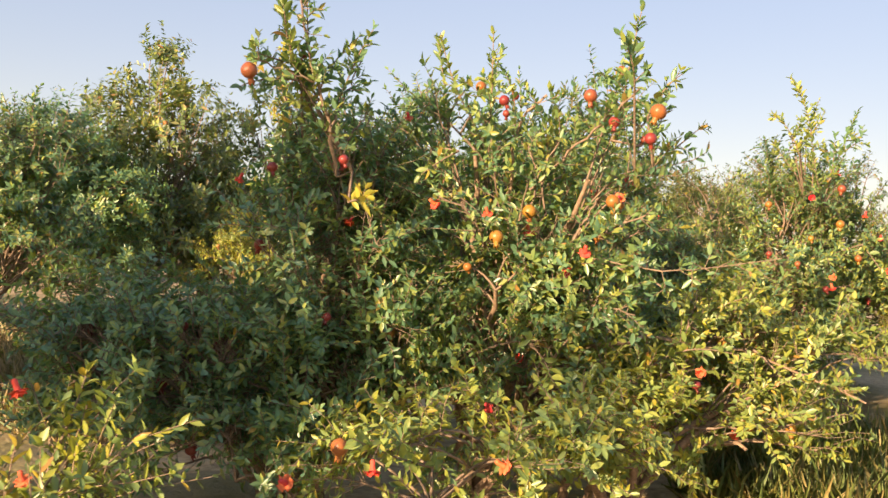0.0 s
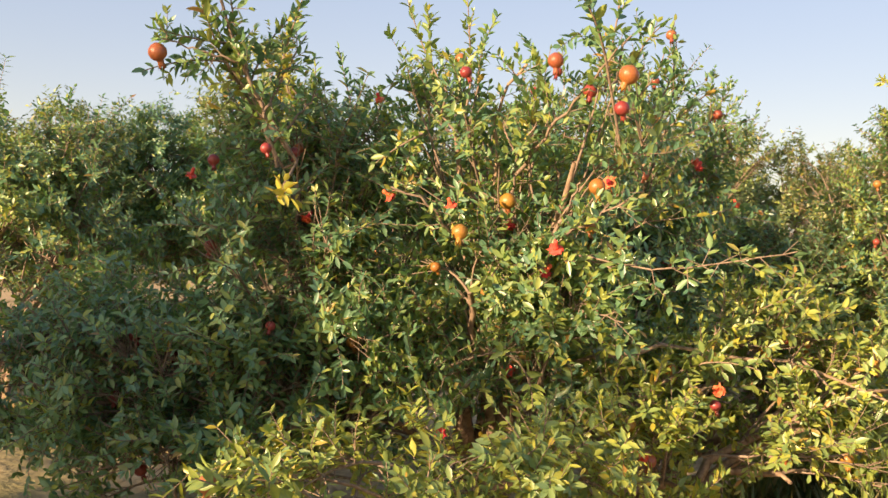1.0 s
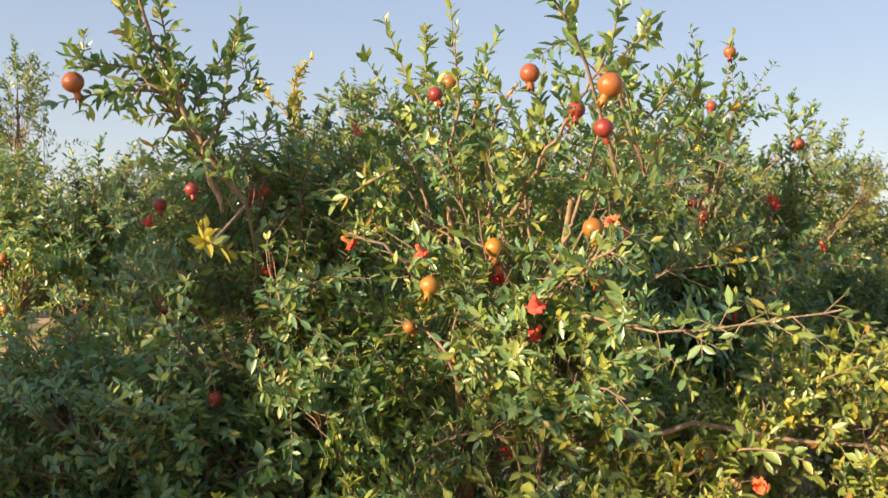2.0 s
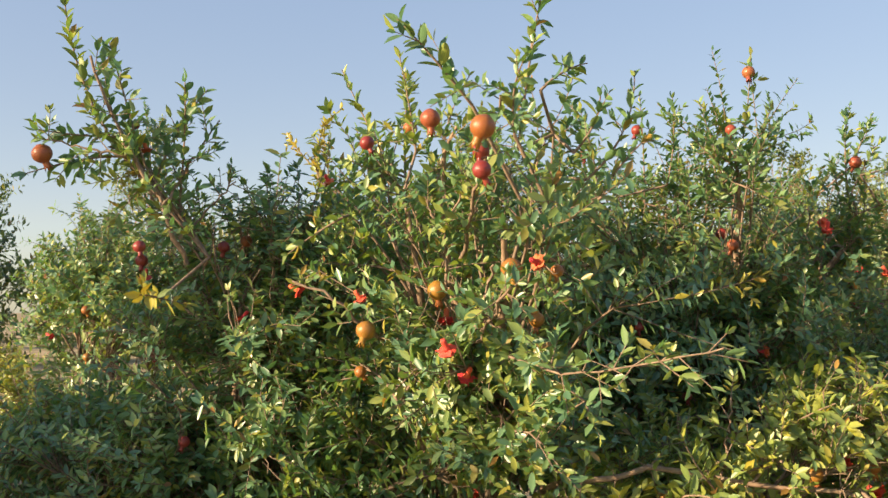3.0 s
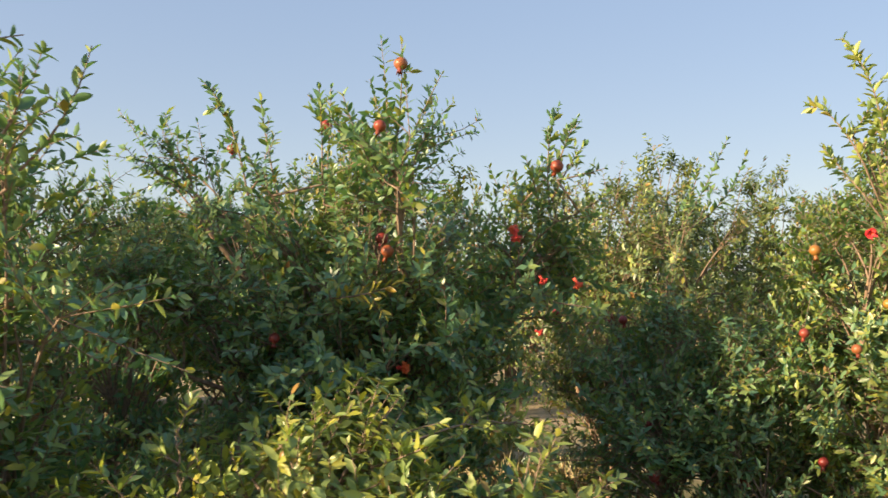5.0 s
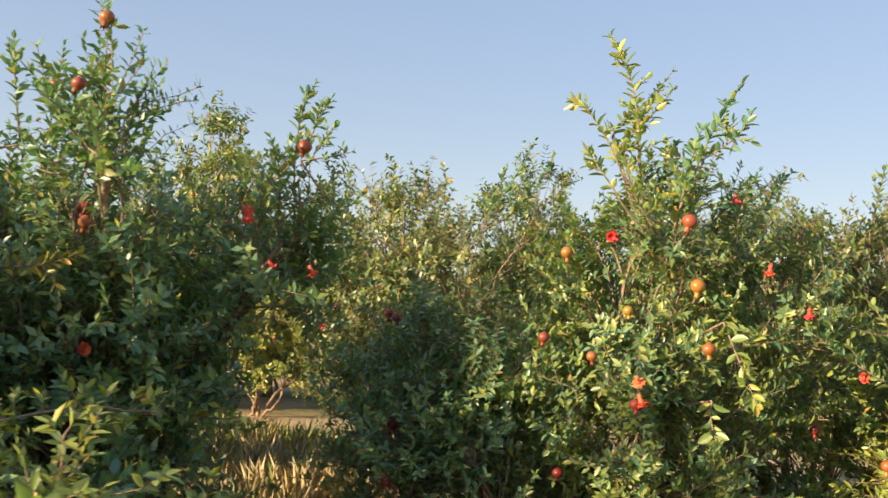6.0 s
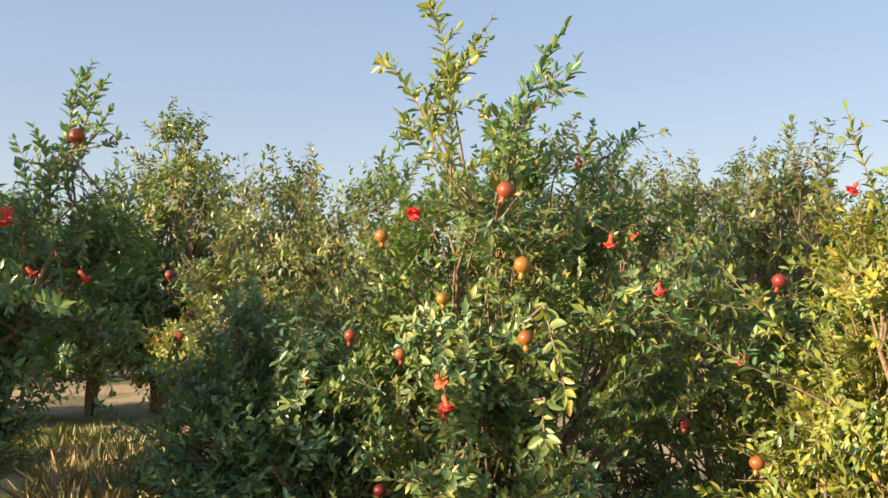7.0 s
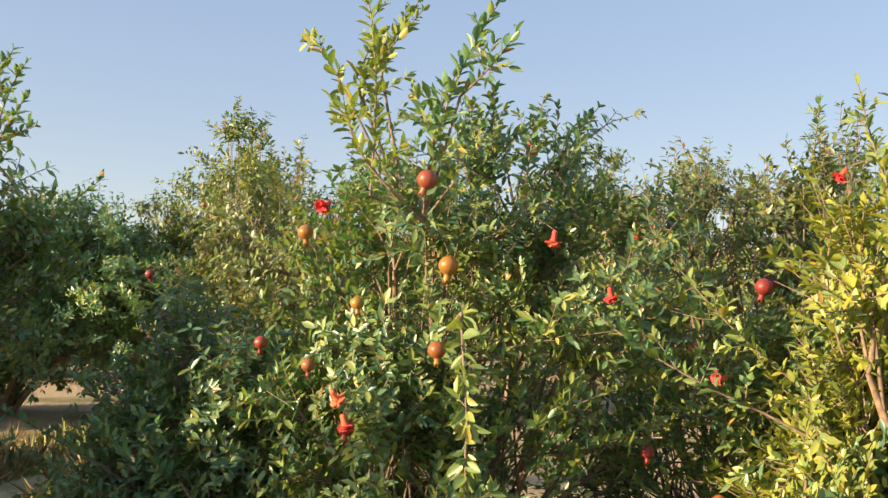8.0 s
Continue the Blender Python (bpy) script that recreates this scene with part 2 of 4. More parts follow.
def rosettes(paths, rng, size, face, share=0.42, leaves=4):
    """Tufts of leaves that spread round the tips of twigs (count, steps, 3): places, directions, normals, lengths."""
    pick = np.nonzero(rng.random(len(paths)) < share)[0]
    tip, tang = paths[pick, -1], unit(paths[pick, -1] - paths[pick, -2])
    a = unit(np.cross(tang, unit(rng.normal(size=tang.shape))))
    b = np.cross(tang, a)
    turn = (np.arange(leaves) * 1.9)[None] + rng.uniform(0, 6.28, (len(pick), 1)) + rng.normal(0, 0.6, (len(pick), leaves))
    tilt = rng.uniform(0.35, 1.35, (len(pick), leaves))[..., None]
    side = a[:, None] * np.cos(turn)[..., None] + b[:, None] * np.sin(turn)[..., None]
    d = unit(tang[:, None] * np.cos(tilt) + side * np.sin(tilt) + np.array([0, 0, 0.1]))
    out = face[pick][:, None]
    d = unit(d - 0.6 * (d * out).sum(2, keepdims=True) * out)
    n = unit(tang[:, None] * 0.6 + out - side * 0.4 + np.array([0, 0, 0.4]) + rng.normal(0, 0.35, d.shape))
    p = tip[:, None] - tang[:, None] * rng.uniform(0, 0.015, (len(pick), leaves, 1))
    return p.reshape(-1, 3), d.reshape(-1, 3), n.reshape(-1, 3), (size * rng.uniform(0.6, 1.3, (len(pick), leaves))).ravel()


def single_leaf(name, mat):
    """One leaf of unit length and width with a sunk midrib and a drooping tip."""
    rows = ((0.0, 0.03), (0.18, 0.30), (0.42, 0.48), (0.68, 0.42), (0.88, 0.22), (1.0, 0.0))
    co = []
    for u, half in rows:
        for v in (-1, 0, 1):
            co.append((u, v * half, -0.17 * u * u + (0.10 * half * 2 if v else -0.03)))
    q = np.array([(i * 3 + j, (i + 1) * 3 + j, (i + 1) * 3 + j + 1, i * 3 + j + 1) for i in range(5) for j in range(2)])
    return array_mesh(name, np.array(co), [q], [mat])


SINGLE = {"g": single_leaf("leaf_green", LEAF), "y": single_leaf("leaf_fresh", YOUNG), "w": single_leaf("leaf_yellow", YELLOW), "l": single_leaf("leaf_sunny_lime", SUNNY_LIME)}


# ---- fruit and flowers, each mesh made once and shared ----
def lathe(name, profile, sides, mats, rib=0.0, mat_rows=None):
    ang = np.arange(sides) / sides * 2 * math.pi
    co = []
    for r, z in profile:
        rr = r * (1 + rib * np.cos(ang * 6))
        co.append(np.stack([rr * np.cos(ang), rr * np.sin(ang), np.full(sides, z)], -1))
    co = np.concatenate(co)
    i, k = np.meshgrid(np.arange(len(profile) - 1), np.arange(sides), indexing="ij")
    q = np.stack([i * sides + k, i * sides + (k + 1) % sides, (i + 1) * sides + (k + 1) % sides, (i + 1) * sides + k], -1).reshape(-1, 4)
    return array_mesh(name, co, [q], mats)


def rind(name, mat):
    # unit radius, stalk end at the top, crown end below
    prof = [(0.05, 0.99), (0.2, 0.97)] + [(math.sin(a) * 1.0, math.cos(a) * 0.95) for a in np.linspace(0.4, 2.6, 10)] + [(0.36, -0.93), (0.28, -1.02)]
    return lathe(name, prof, 18, [mat], 0.018)


def crown_mesh(name, mat, flare):
    """The calyx: a short neck and six pointed lobes, hollow inside."""
    co, quads, tris = [], [], []
    sides = 12
    for r, z in ((0.38, -0.86), (0.33, -1.12), (0.38, -1.40)):
        for k in range(sides):
            a = k / sides * 2 * math.pi
            co.append((r * math.cos(a), r * math.sin(a), z))
    for i in range(2):
        for k in range(sides):
            quads.append((i * sides + k, (i + 1) * sides + k, (i + 1) * sides + (k + 1) % sides, i * sides + (k + 1) % sides))
    for k in range(0, sides, 2):
        a = (k + 1) / sides * 2 * math.pi
        tip = len(co)
        co.append(((0.38 + flare) * math.cos(a), (0.38 + flare) * math.sin(a), -1.95))
        b = 2 * sides
        tris += [(b + k, tip, b + (k + 1) % sides), (b + (k + 1) % sides, tip, b + (k + 2) % sides)]
        inner = len(co)
        co.append((0.14 * math.cos(a), 0.14 * math.sin(a), -1.25))
        tris += [(b + k, inner, tip), (b + (k + 2) % sides, tip, inner)]
    return array_mesh(name, np.array(co), [np.array(quads), np.array(tris)], [mat])


def petal_mesh(name):
    """Crumpled petals round the mouth of a red, waxy tube."""
    rng = np.random.default_rng(5)
    co, tris = [], []
    for k in range(11):
        inner = k > 5
        a = k / (5 if inner else 6) * 2 * math.pi + rng.uniform(-.3, .3)
        rad, tan = np.array([math.cos(a), math.sin(a), 0]), np.array([-math.sin(a), math.cos(a), 0])
        reach, drop = (0.42, 0.95) if inner else (0.85, rng.uniform(0.15, 0.6))
        b = len(co)
        for i in range(4):
            for j in range(3):
                u, v = i / 3, (j - 1)
                w = (0.25, 0.52, 0.60, 0.34)[i]
                p = rad * (0.22 + reach * u) + tan * v * w + np.array([0, 0, -0.85 - drop * u + 0.25 * u * u])
                co.append(p + rng.normal(0, 0.09, 3) * (0.3 + u))
        for i in range(3):
            for j in range(2):
                c = b + i * 3 + j
                tris += [(c, c + 1, c + 4), (c, c + 4, c + 3)]
    return array_mesh(name, np.array(co), [np.array(tris)], [PETAL])


RINDS = {"r": rind("rind_red", RED), "o": rind("rind_orange", ORANGE), "d": rind("rind_dark", DARKRED)}
CROWNS = {"r": crown_mesh("calyx_red", RED, 0.10), "o": crown_mesh("calyx_orange", ORANGE, 0.05), "d": crown_mesh("calyx_dark", DARKRED, 0.14)}
TUBE = lathe("flower_tube", [(0.05, 0.45), (0.24, 0.40), (0.34, 0.15), (0.30, -0.25), (0.36, -0.70), (0.52, -1.05), (0.36, -0.98), (0.04, -0.90)], 10, [PETAL], 0.03)
PETALS = petal_mesh("petals")
FRUIT_LABEL = {"r": "ripening red pomegranate with a pointed calyx", "o": "yellow-orange pomegranate with a blush of red", "d": "small dark red young pomegranate"}


def hang(parent, base, x, y, z, size, kind, rng):
    """A fruit or flower of the shrub: kinds r, o, d fruit; f open flower."""
    size = size * (0.8 if kind != "f" else 0.9)
    lean = (rng.normal(0, 14), rng.normal(0, 14), rng.uniform(0, 360))
    if kind == "f":
        lean = (rng.normal(0, 38), rng.normal(0, 38), rng.uniform(0, 360))
    m = pose(x - base[0], y - base[1], z - base[2], *lean) @ Matrix.Diagonal((size, size, size, 1))
    if kind == "f":
        ob = part("flower", TUBE, parent, "scarlet pomegranate flower with crumpled petals", at=m)
        part("petals", PETALS, ob)
    else:
        ob = part("pomegranate", RINDS[kind], parent, FRUIT_LABEL[kind], at=m)
        part("calyx", CROWNS[kind], ob)


# ---- shrubs ----
OPEN_SIDE = np.array([0.40, -0.915, 0.05])
ALL_FRUIT = []


def shrub(label, base, lumps, seed, density=1.0, level=3, size=0.052, young=0.15, shoots=(), fruit=(), boughs=(), leaf=None, wild=0.7, group="pomegranate shrubs of the orchard"):
    """A many-stemmed shrub. lumps: ellipsoids (x, y, z, rx, ry, rz, thinness) that its crown fills, shoots: leafy stems (start, tip, leaf size),
    fruit: (x, y, z, radius, kind), boughs: bare branches (points along it, then its radius)."""
    rng = np.random.default_rng(seed)
    root = tagged(new("pomegranate_shrub"), label, "shrub", group)
    base = np.array([*base, 0.0])
    root.location = base
    nodes_, twig_sets, facing = [], [], []
    for x, y, z, rx, ry, rz, *thin in lumps:
        thick = density * (thin[0] if thin else 1.0)
        c, r = np.array([x, y, z]), np.array([rx, ry, rz])
        foot = base + np.array([rng.normal(0, .07), rng.normal(0, .07), -0.03])
        end = c + np.array([0, 0, -0.15 * rz])
        bow = np.array([0, 0, 0.22 * np.linalg.norm((end - foot)[:2])]) + rng.normal(0, 0.05, 3)
        limb = curve(foot[None], end[None], bow[None], 9)
        reach = np.linalg.norm(end - foot)
        limb[0, 1:-1] += rng.normal(0, 0.018, (7, 3))
        part("stem", tube_mesh("stem", limb - base, [0.016 + 0.012 * reach], [0.009], 8, BARK), root)
        area = 4 * math.pi * ((rx * ry) ** 1.6 / 3 + (rx * rz) ** 1.6 / 3 + (ry * rz) ** 1.6 / 3) ** (1 / 1.6)
        many = max(int(area * 8.5 * thick ** 0.5), 8)
        way = unit(rng.normal(size=(many, 3)))
        way[:, 2] = np.where(way[:, 2] < -0.55, -way[:, 2], way[:, 2])
        to = c + way * r * rng.uniform(0.72, 1.0, (many, 1))
        to[:, 2] = np.maximum(to[:, 2], 0.07)
        frm = limb[0, rng.integers(4, 9, many)]
        gap = np.linalg.norm(to - frm, axis=1, keepdims=True)
        sec = curve(frm, to, np.array([0, 0, 1.0]) * gap * 0.10 + rng.normal(0, 0.05, (many, 3)) * gap, 6)
        nodes_.append(sec)
        per = max(int(14 * thick ** 0.5), 3)
        tw = np.repeat(np.arange(many), per)
        f = rng.uniform(0.35, 1.0, len(tw)) ** 0.6 * 4.999
        i = f.astype(int)
        fr = (f - i)[:, None]
        s = sec[tw, i] * (1 - fr) + sec[tw, i + 1] * fr
        outward = unit((s - c) / r)
        d = unit(unit(sec[tw, -1] - sec[tw, -2]) * 0.5 + outward * 0.55 + rng.normal(0, 0.55, (len(tw), 3)) + np.array([0, 0, 0.28]))
        ln = rng.uniform(0.10, 0.30, (len(tw), 1)) * (1 + wild * (rng.random((len(tw), 1)) > 0.93))
        e = s + d * ln
        e[:, 2] = np.maximum(e[:, 2], 0.05)
        facing.append(outward)
        twig_sets.append(curve(s, e, rng.normal(0, 0.06, (len(tw), 3)) * ln, 4))
    nodes_ = np.concatenate(nodes_)
    twigs = np.concatenate(twig_sets)
    # a twig of its own carries every fruit and flower
    joints = nodes_[:, 2:].reshape(-1, 3)
    held = []
    for x, y, z, r, kind in fruit:
        top = np.array([x, y, z + r * (0.95 if kind != "f" else 0.4)])
        near = joints[np.argmin(np.linalg.norm(joints - top - np.array([0, 0, 0.06]), axis=1))]
        held.append(curve(near[None], top[None], np.array([[0, 0, 0.25 * np.linalg.norm(near - top)]]), 4)[0])
        hang(root, base, x, y, z, r, kind, rng)
    if held:
        twigs = np.concatenate([twigs, np.array(held)])
        facing.append(np.tile([0, 0, 0.3], (len(held), 1)))
    fine = level > 1
    part("branchwork", tube_mesh("branchwork", (nodes_ if fine else nodes_[:, (0, 3, 5)]) - base, np.full(len(nodes_), 0.0075), np.full(len(nodes_), 0.003), 4 if fine else 3, TWIG), root, kind="stuff")
    if fine:
        part("brushwood", tube_mesh("brushwood", twigs[:, (0, 2, 3)] - base, np.full(len(twigs), 0.0028), np.full(len(twigs), 0.0014), 3, TWIG), root, kind="stuff")
    p, d, n, ln = leafed(twigs, rng, 0.031 if fine else 0.05, size, face=np.concatenate(facing))
    if fine:
        tuft = rosettes(twigs, rng, size, np.concatenate(facing))
        fresh = np.concatenate([np.full(len(p), young), np.full(len(tuft[0]), min(young * 1.7, 0.9))])
        p, d, n, ln = [np.concatenate(q) for q in zip((p, d, n, ln), tuft)]
    else:
        fresh = np.full(len(p), young)
    # leaves give way round every fruit, which hangs clear on the open side of the row
    keep = np.ones(len(p), bool)
    low, high = p.min(0) - 0.3, p.max(0) + 0.3
    for x, y, z, r, kind in (ALL_FRUIT or fruit):
        if not ((low < (x, y, z)).all() and (high > (x, y, z)).all()):
            continue
        off = p + unit(d) * ln[:, None] * 0.5 - np.array([x, y, z - r * 0.4])
        out = off @ OPEN_SIDE
        aside = np.linalg.norm(off - out[:, None] * OPEN_SIDE, axis=1)
        keep &= (np.linalg.norm(off, axis=1) > 0.024 + r) & ~((out > 0) & (out < 0.7) & (aside < 0.016 + r * 1.15))
    # and along the bare boughs
    for (*line, r) in boughs:
        if r < 0.009:
            continue
        line = np.array(line)
        for a, b in zip(line[:-1], line[1:]):
            along = np.clip(((p - a) @ (b - a)) / ((b - a) @ (b - a)), 0, 1)
            off = p + unit(d) * ln[:, None] * 0.4 - a - along[:, None] * (b - a)
            out = off @ OPEN_SIDE
            aside = np.linalg.norm(off - out[:, None] * OPEN_SIDE, axis=1)
            keep &= ~((out > 0) & (out < (0.35 if r < 0.02 else 0.9)) & (aside < r + 0.012) & (rng.random(len(p)) < 0.8))
    p, d, n, ln, fresh = p[keep], d[keep], n[keep], ln[keep], fresh[keep]
    which = np.where(rng.random(len(p)) < fresh, 1, 0)
    part("crown", leaves_mesh("crown", p - base, d, n, ln, ln * rng.uniform(0.34, 0.48, len(p)), level, [leaf or LEAF, YOUNG], which), root,
         "dense crown of narrow glossy green leaves", "stuff")
    for (a, b, leafsize, tint) in shoots:
        shoot(root, base, np.array(a), np.array(b), leafsize, tint, rng, joints)
    for (*line, r) in boughs:
        line = np.array(line)
        along = np.concatenate([[0], np.cumsum(np.linalg.norm(np.diff(line, axis=0), axis=1))])
        long = along[-1]
        path = np.stack([np.interp(np.linspace(0, long, 16), along, line[:, k]) for k in range(3)], -1)[None]
        for _ in range(3):
            path[0, 1:-1] = path[0, 1:-1] * 0.5 + (path[0, :-2] + path[0, 2:]) * 0.25
        path[0, 1:-1] += rng.normal(0, 0.007, (14, 3)) * long ** 0.5
        a, b = line[0], line[-1]
        many = int(long / (0.03 if r < 0.015 else 0.12))
        i = rng.integers(2, 15, many)
        way = unit(unit(b - a) * 0.5 + rng.normal(0, 0.6, (many, 3)))
        spurs = curve(path[0, i], path[0, i] + way * rng.uniform(0.04, 0.13, (many, 1)), np.zeros((many, 3)), 16)
        bough = part("bough", tube_mesh("bough", np.concatenate([path, spurs]) - base, [r] + [0.002] * many, [r * 0.45] + [0.001] * many, 6, BOUGH if r > 0.0105 else TWIG), root, "tan-brown branch with few leaves")
        p, d, n, ln = leafed(spurs, rng, 0.028, size, first=0.3)
        part("foliage", leaves_mesh("foliage", p - base, d, n, ln, ln * 0.42, 3, [leaf or LEAF, YOUNG], np.where(rng.random(len(p)) < young, 1, 0)), bough, kind="stuff")
    return root


TINTS = {"g": LEAF, "y": YOUNG, "w": YELLOW, "l": SUNNY_LIME}


def shoot(root, base, a, b, leafsize, tint, rng, joints):
    """One long leafy stem with a few side twigs; it starts inside the crown."""
    near = joints[np.argmin(np.linalg.norm(joints - a, axis=1))]
    long = np.linalg.norm(b - a)
    lead = curve(a[None], b[None], rng.normal(0, 0.05, (1, 3)) * long, 8)
    foot = curve(near[None], a[None], np.zeros((1, 3)), 8)
    many = max(int(long / 0.085), 2)
    f = rng.uniform(0.05, 0.85, many) * 6.99
    i = f.astype(int)
    s = lead[0, i] * (1 - (f - i))[:, None] + lead[0, i + 1] * (f - i)[:, None]
    way = unit(unit(b - a) * 0.45 + rng.normal(0, 0.55, (many, 3)))
    side = curve(s, s + way * (rng.uniform(0.06, 0.20, (many, 1)) * (1.15 - f[:, None] / 7)), np.zeros((many, 3)), 8)
    wood = np.concatenate([foot, lead, side]) - base
    stem = part("shoot", tube_mesh("shoot", wood, [0.006, 0.005] + [0.002] * many, [0.005, 0.0018] + [0.001] * many, 5, TWIG), root)
    # the leaves of the main stem are pieces of their own
    p, d, n, ln = leafed(lead, rng, 0.034, leafsize * 1.12, first=0.0)
    d = unit(d)
    s = unit(np.cross(d, n))
    n = np.cross(s, d)
    for k in range(len(p)):
        wide = ln[k] * rng.uniform(0.40, 0.52)
        m = Matrix.Identity(4)
        for row in range(3):
            m[row][0], m[row][1], m[row][2], m[row][3] = d[k, row] * ln[k], s[k, row] * wide, n[k, row] * ln[k], p[k, row] - base[row]
        part("leaf", SINGLE["y" if tint == "g" and rng.random() < 0.2 else tint], stem, at=m)
    p, d, n, ln = leafed(side, rng, 0.026, leafsize * 0.98)
    which = np.where(rng.random(len(p)) < 0.25, 1, 0)
    part("foliage", leaves_mesh("foliage", p - base, d, n, ln, ln * rng.uniform(0.34, 0.46, len(p)), 3, [TINTS[tint], YOUNG], which), stem, kind="stuff")


# ---- ground ----
def ground_height(x, y):
    return 0.03 * noise.noise((x * 0.5, y * 0.5, 0.0)) + 0.015 * noise.noise((x * 2.1, y * 2.1, 3.0)) - 0.03


def make_ground():
    line = np.concatenate([-np.geomspace(1600, 26, 14), np.linspace(-24, 30, 110), np.geomspace(32, 1600, 14)])
    gx, gy = np.meshgrid(line, line + 4, indexing="ij")
    gz = np.array([ground_height(x, y) if abs(x) < 30 and abs(y) < 36 else -0.03 for x, y in zip(gx.ravel(), gy.ravel())])
    k = len(line)
    i, j = np.meshgrid(np.arange(k - 1), np.arange(k - 1), indexing="ij")
    q = np.stack([i * k + j, (i + 1) * k + j, (i + 1) * k + j + 1, i * k + j + 1], -1).reshape(-1, 4)
    ob = new("ground", array_mesh("ground", np.stack([gx.ravel(), gy.ravel(), gz], -1), [q], [EARTH]))
    return tagged(ob, "dry tan earth with patches of weeds between the rows", "ground", "", "structure")


make_ground()


def grass(name, label, spots, many, tall, mats, seed, level=2):
    """Tufts of blades scattered over discs (x, y, radius)."""
    rng = np.random.default_rng(seed)
    area = np.array([r * r for _, _, r in spots])
    pick = rng.choice(len(spots), many, p=area / area.sum())
    c = np.array(spots)[pick]
    a, r = rng.uniform(0, 2 * math.pi, many), np.sqrt(rng.random(many)) * c[:, 2]
    tuft = np.stack([c[:, 0] + r * np.cos(a), c[:, 1] + r * np.sin(a)], -1)
    blades = 9
    p = np.repeat(tuft, blades, 0) + rng.normal(0, 0.025, (many * blades, 2))
    p = np.concatenate([p, np.full((len(p), 1), -0.05)], 1)
    d = unit(np.concatenate([rng.normal(0, 0.6, (len(p), 2)), np.ones((len(p), 1))], 1))
    n = unit(rng.normal(size=(len(p), 3)) * np.array([1, 1, 0.1]))
    ln = tall * rng.uniform(0.35, 1.0, len(p)) * np.repeat(rng.uniform(0.6, 1.5, many), blades)
    me = leaves_mesh(name, p, d, n, ln, np.full(len(p), 0.0030), level, mats, np.repeat(rng.random(many) < 0.3, blades).astype(int), 0.35)
    return tagged(new(name, me), label, "grass", "", "stuff")


grass("green_grass", "sunlit green and straw-coloured grass beside the shrubs", [(2.6, 5.9, 1.0), (3.4, 6.4, 0.8), (1.9, 5.3, 0.6), (4.5, 7.2, .7), (-1.9, 11.3, 0.55), (-2.7, 11.6, 0.5), (-3.4, 11.4, 0.6), (-1.2, 11.4, 0.5)], 4600, 0.24, [GRASS, GRASS], 3, 1)
grass("dry_grass", "dry tan grass standing between the rows", [(0.3, 8.3, 0.6), (-0.5, 9.3, 0.7), (0.1, 9.75, 0.5), (0.45, 9.9, 0.4), (-1.1, 10.2, 0.9), (-2.1, 10.9, 0.8), (-4.0, 9.2, 1.6), (-2.2, 7.0, 1.2), (-6.5, 8.5, 1.8)],
      6500, 0.25, [STRAW, GRASS], 4, 1)

# ---- shrubs of the near row: planned first, so that the leaves of each give way to the fruit of all ----
PLANNED = []


def plan(*given, **more):
    PLANNED.append((given, more))
    ALL_FRUIT.extend(given[9] if len(given) > 9 else ())


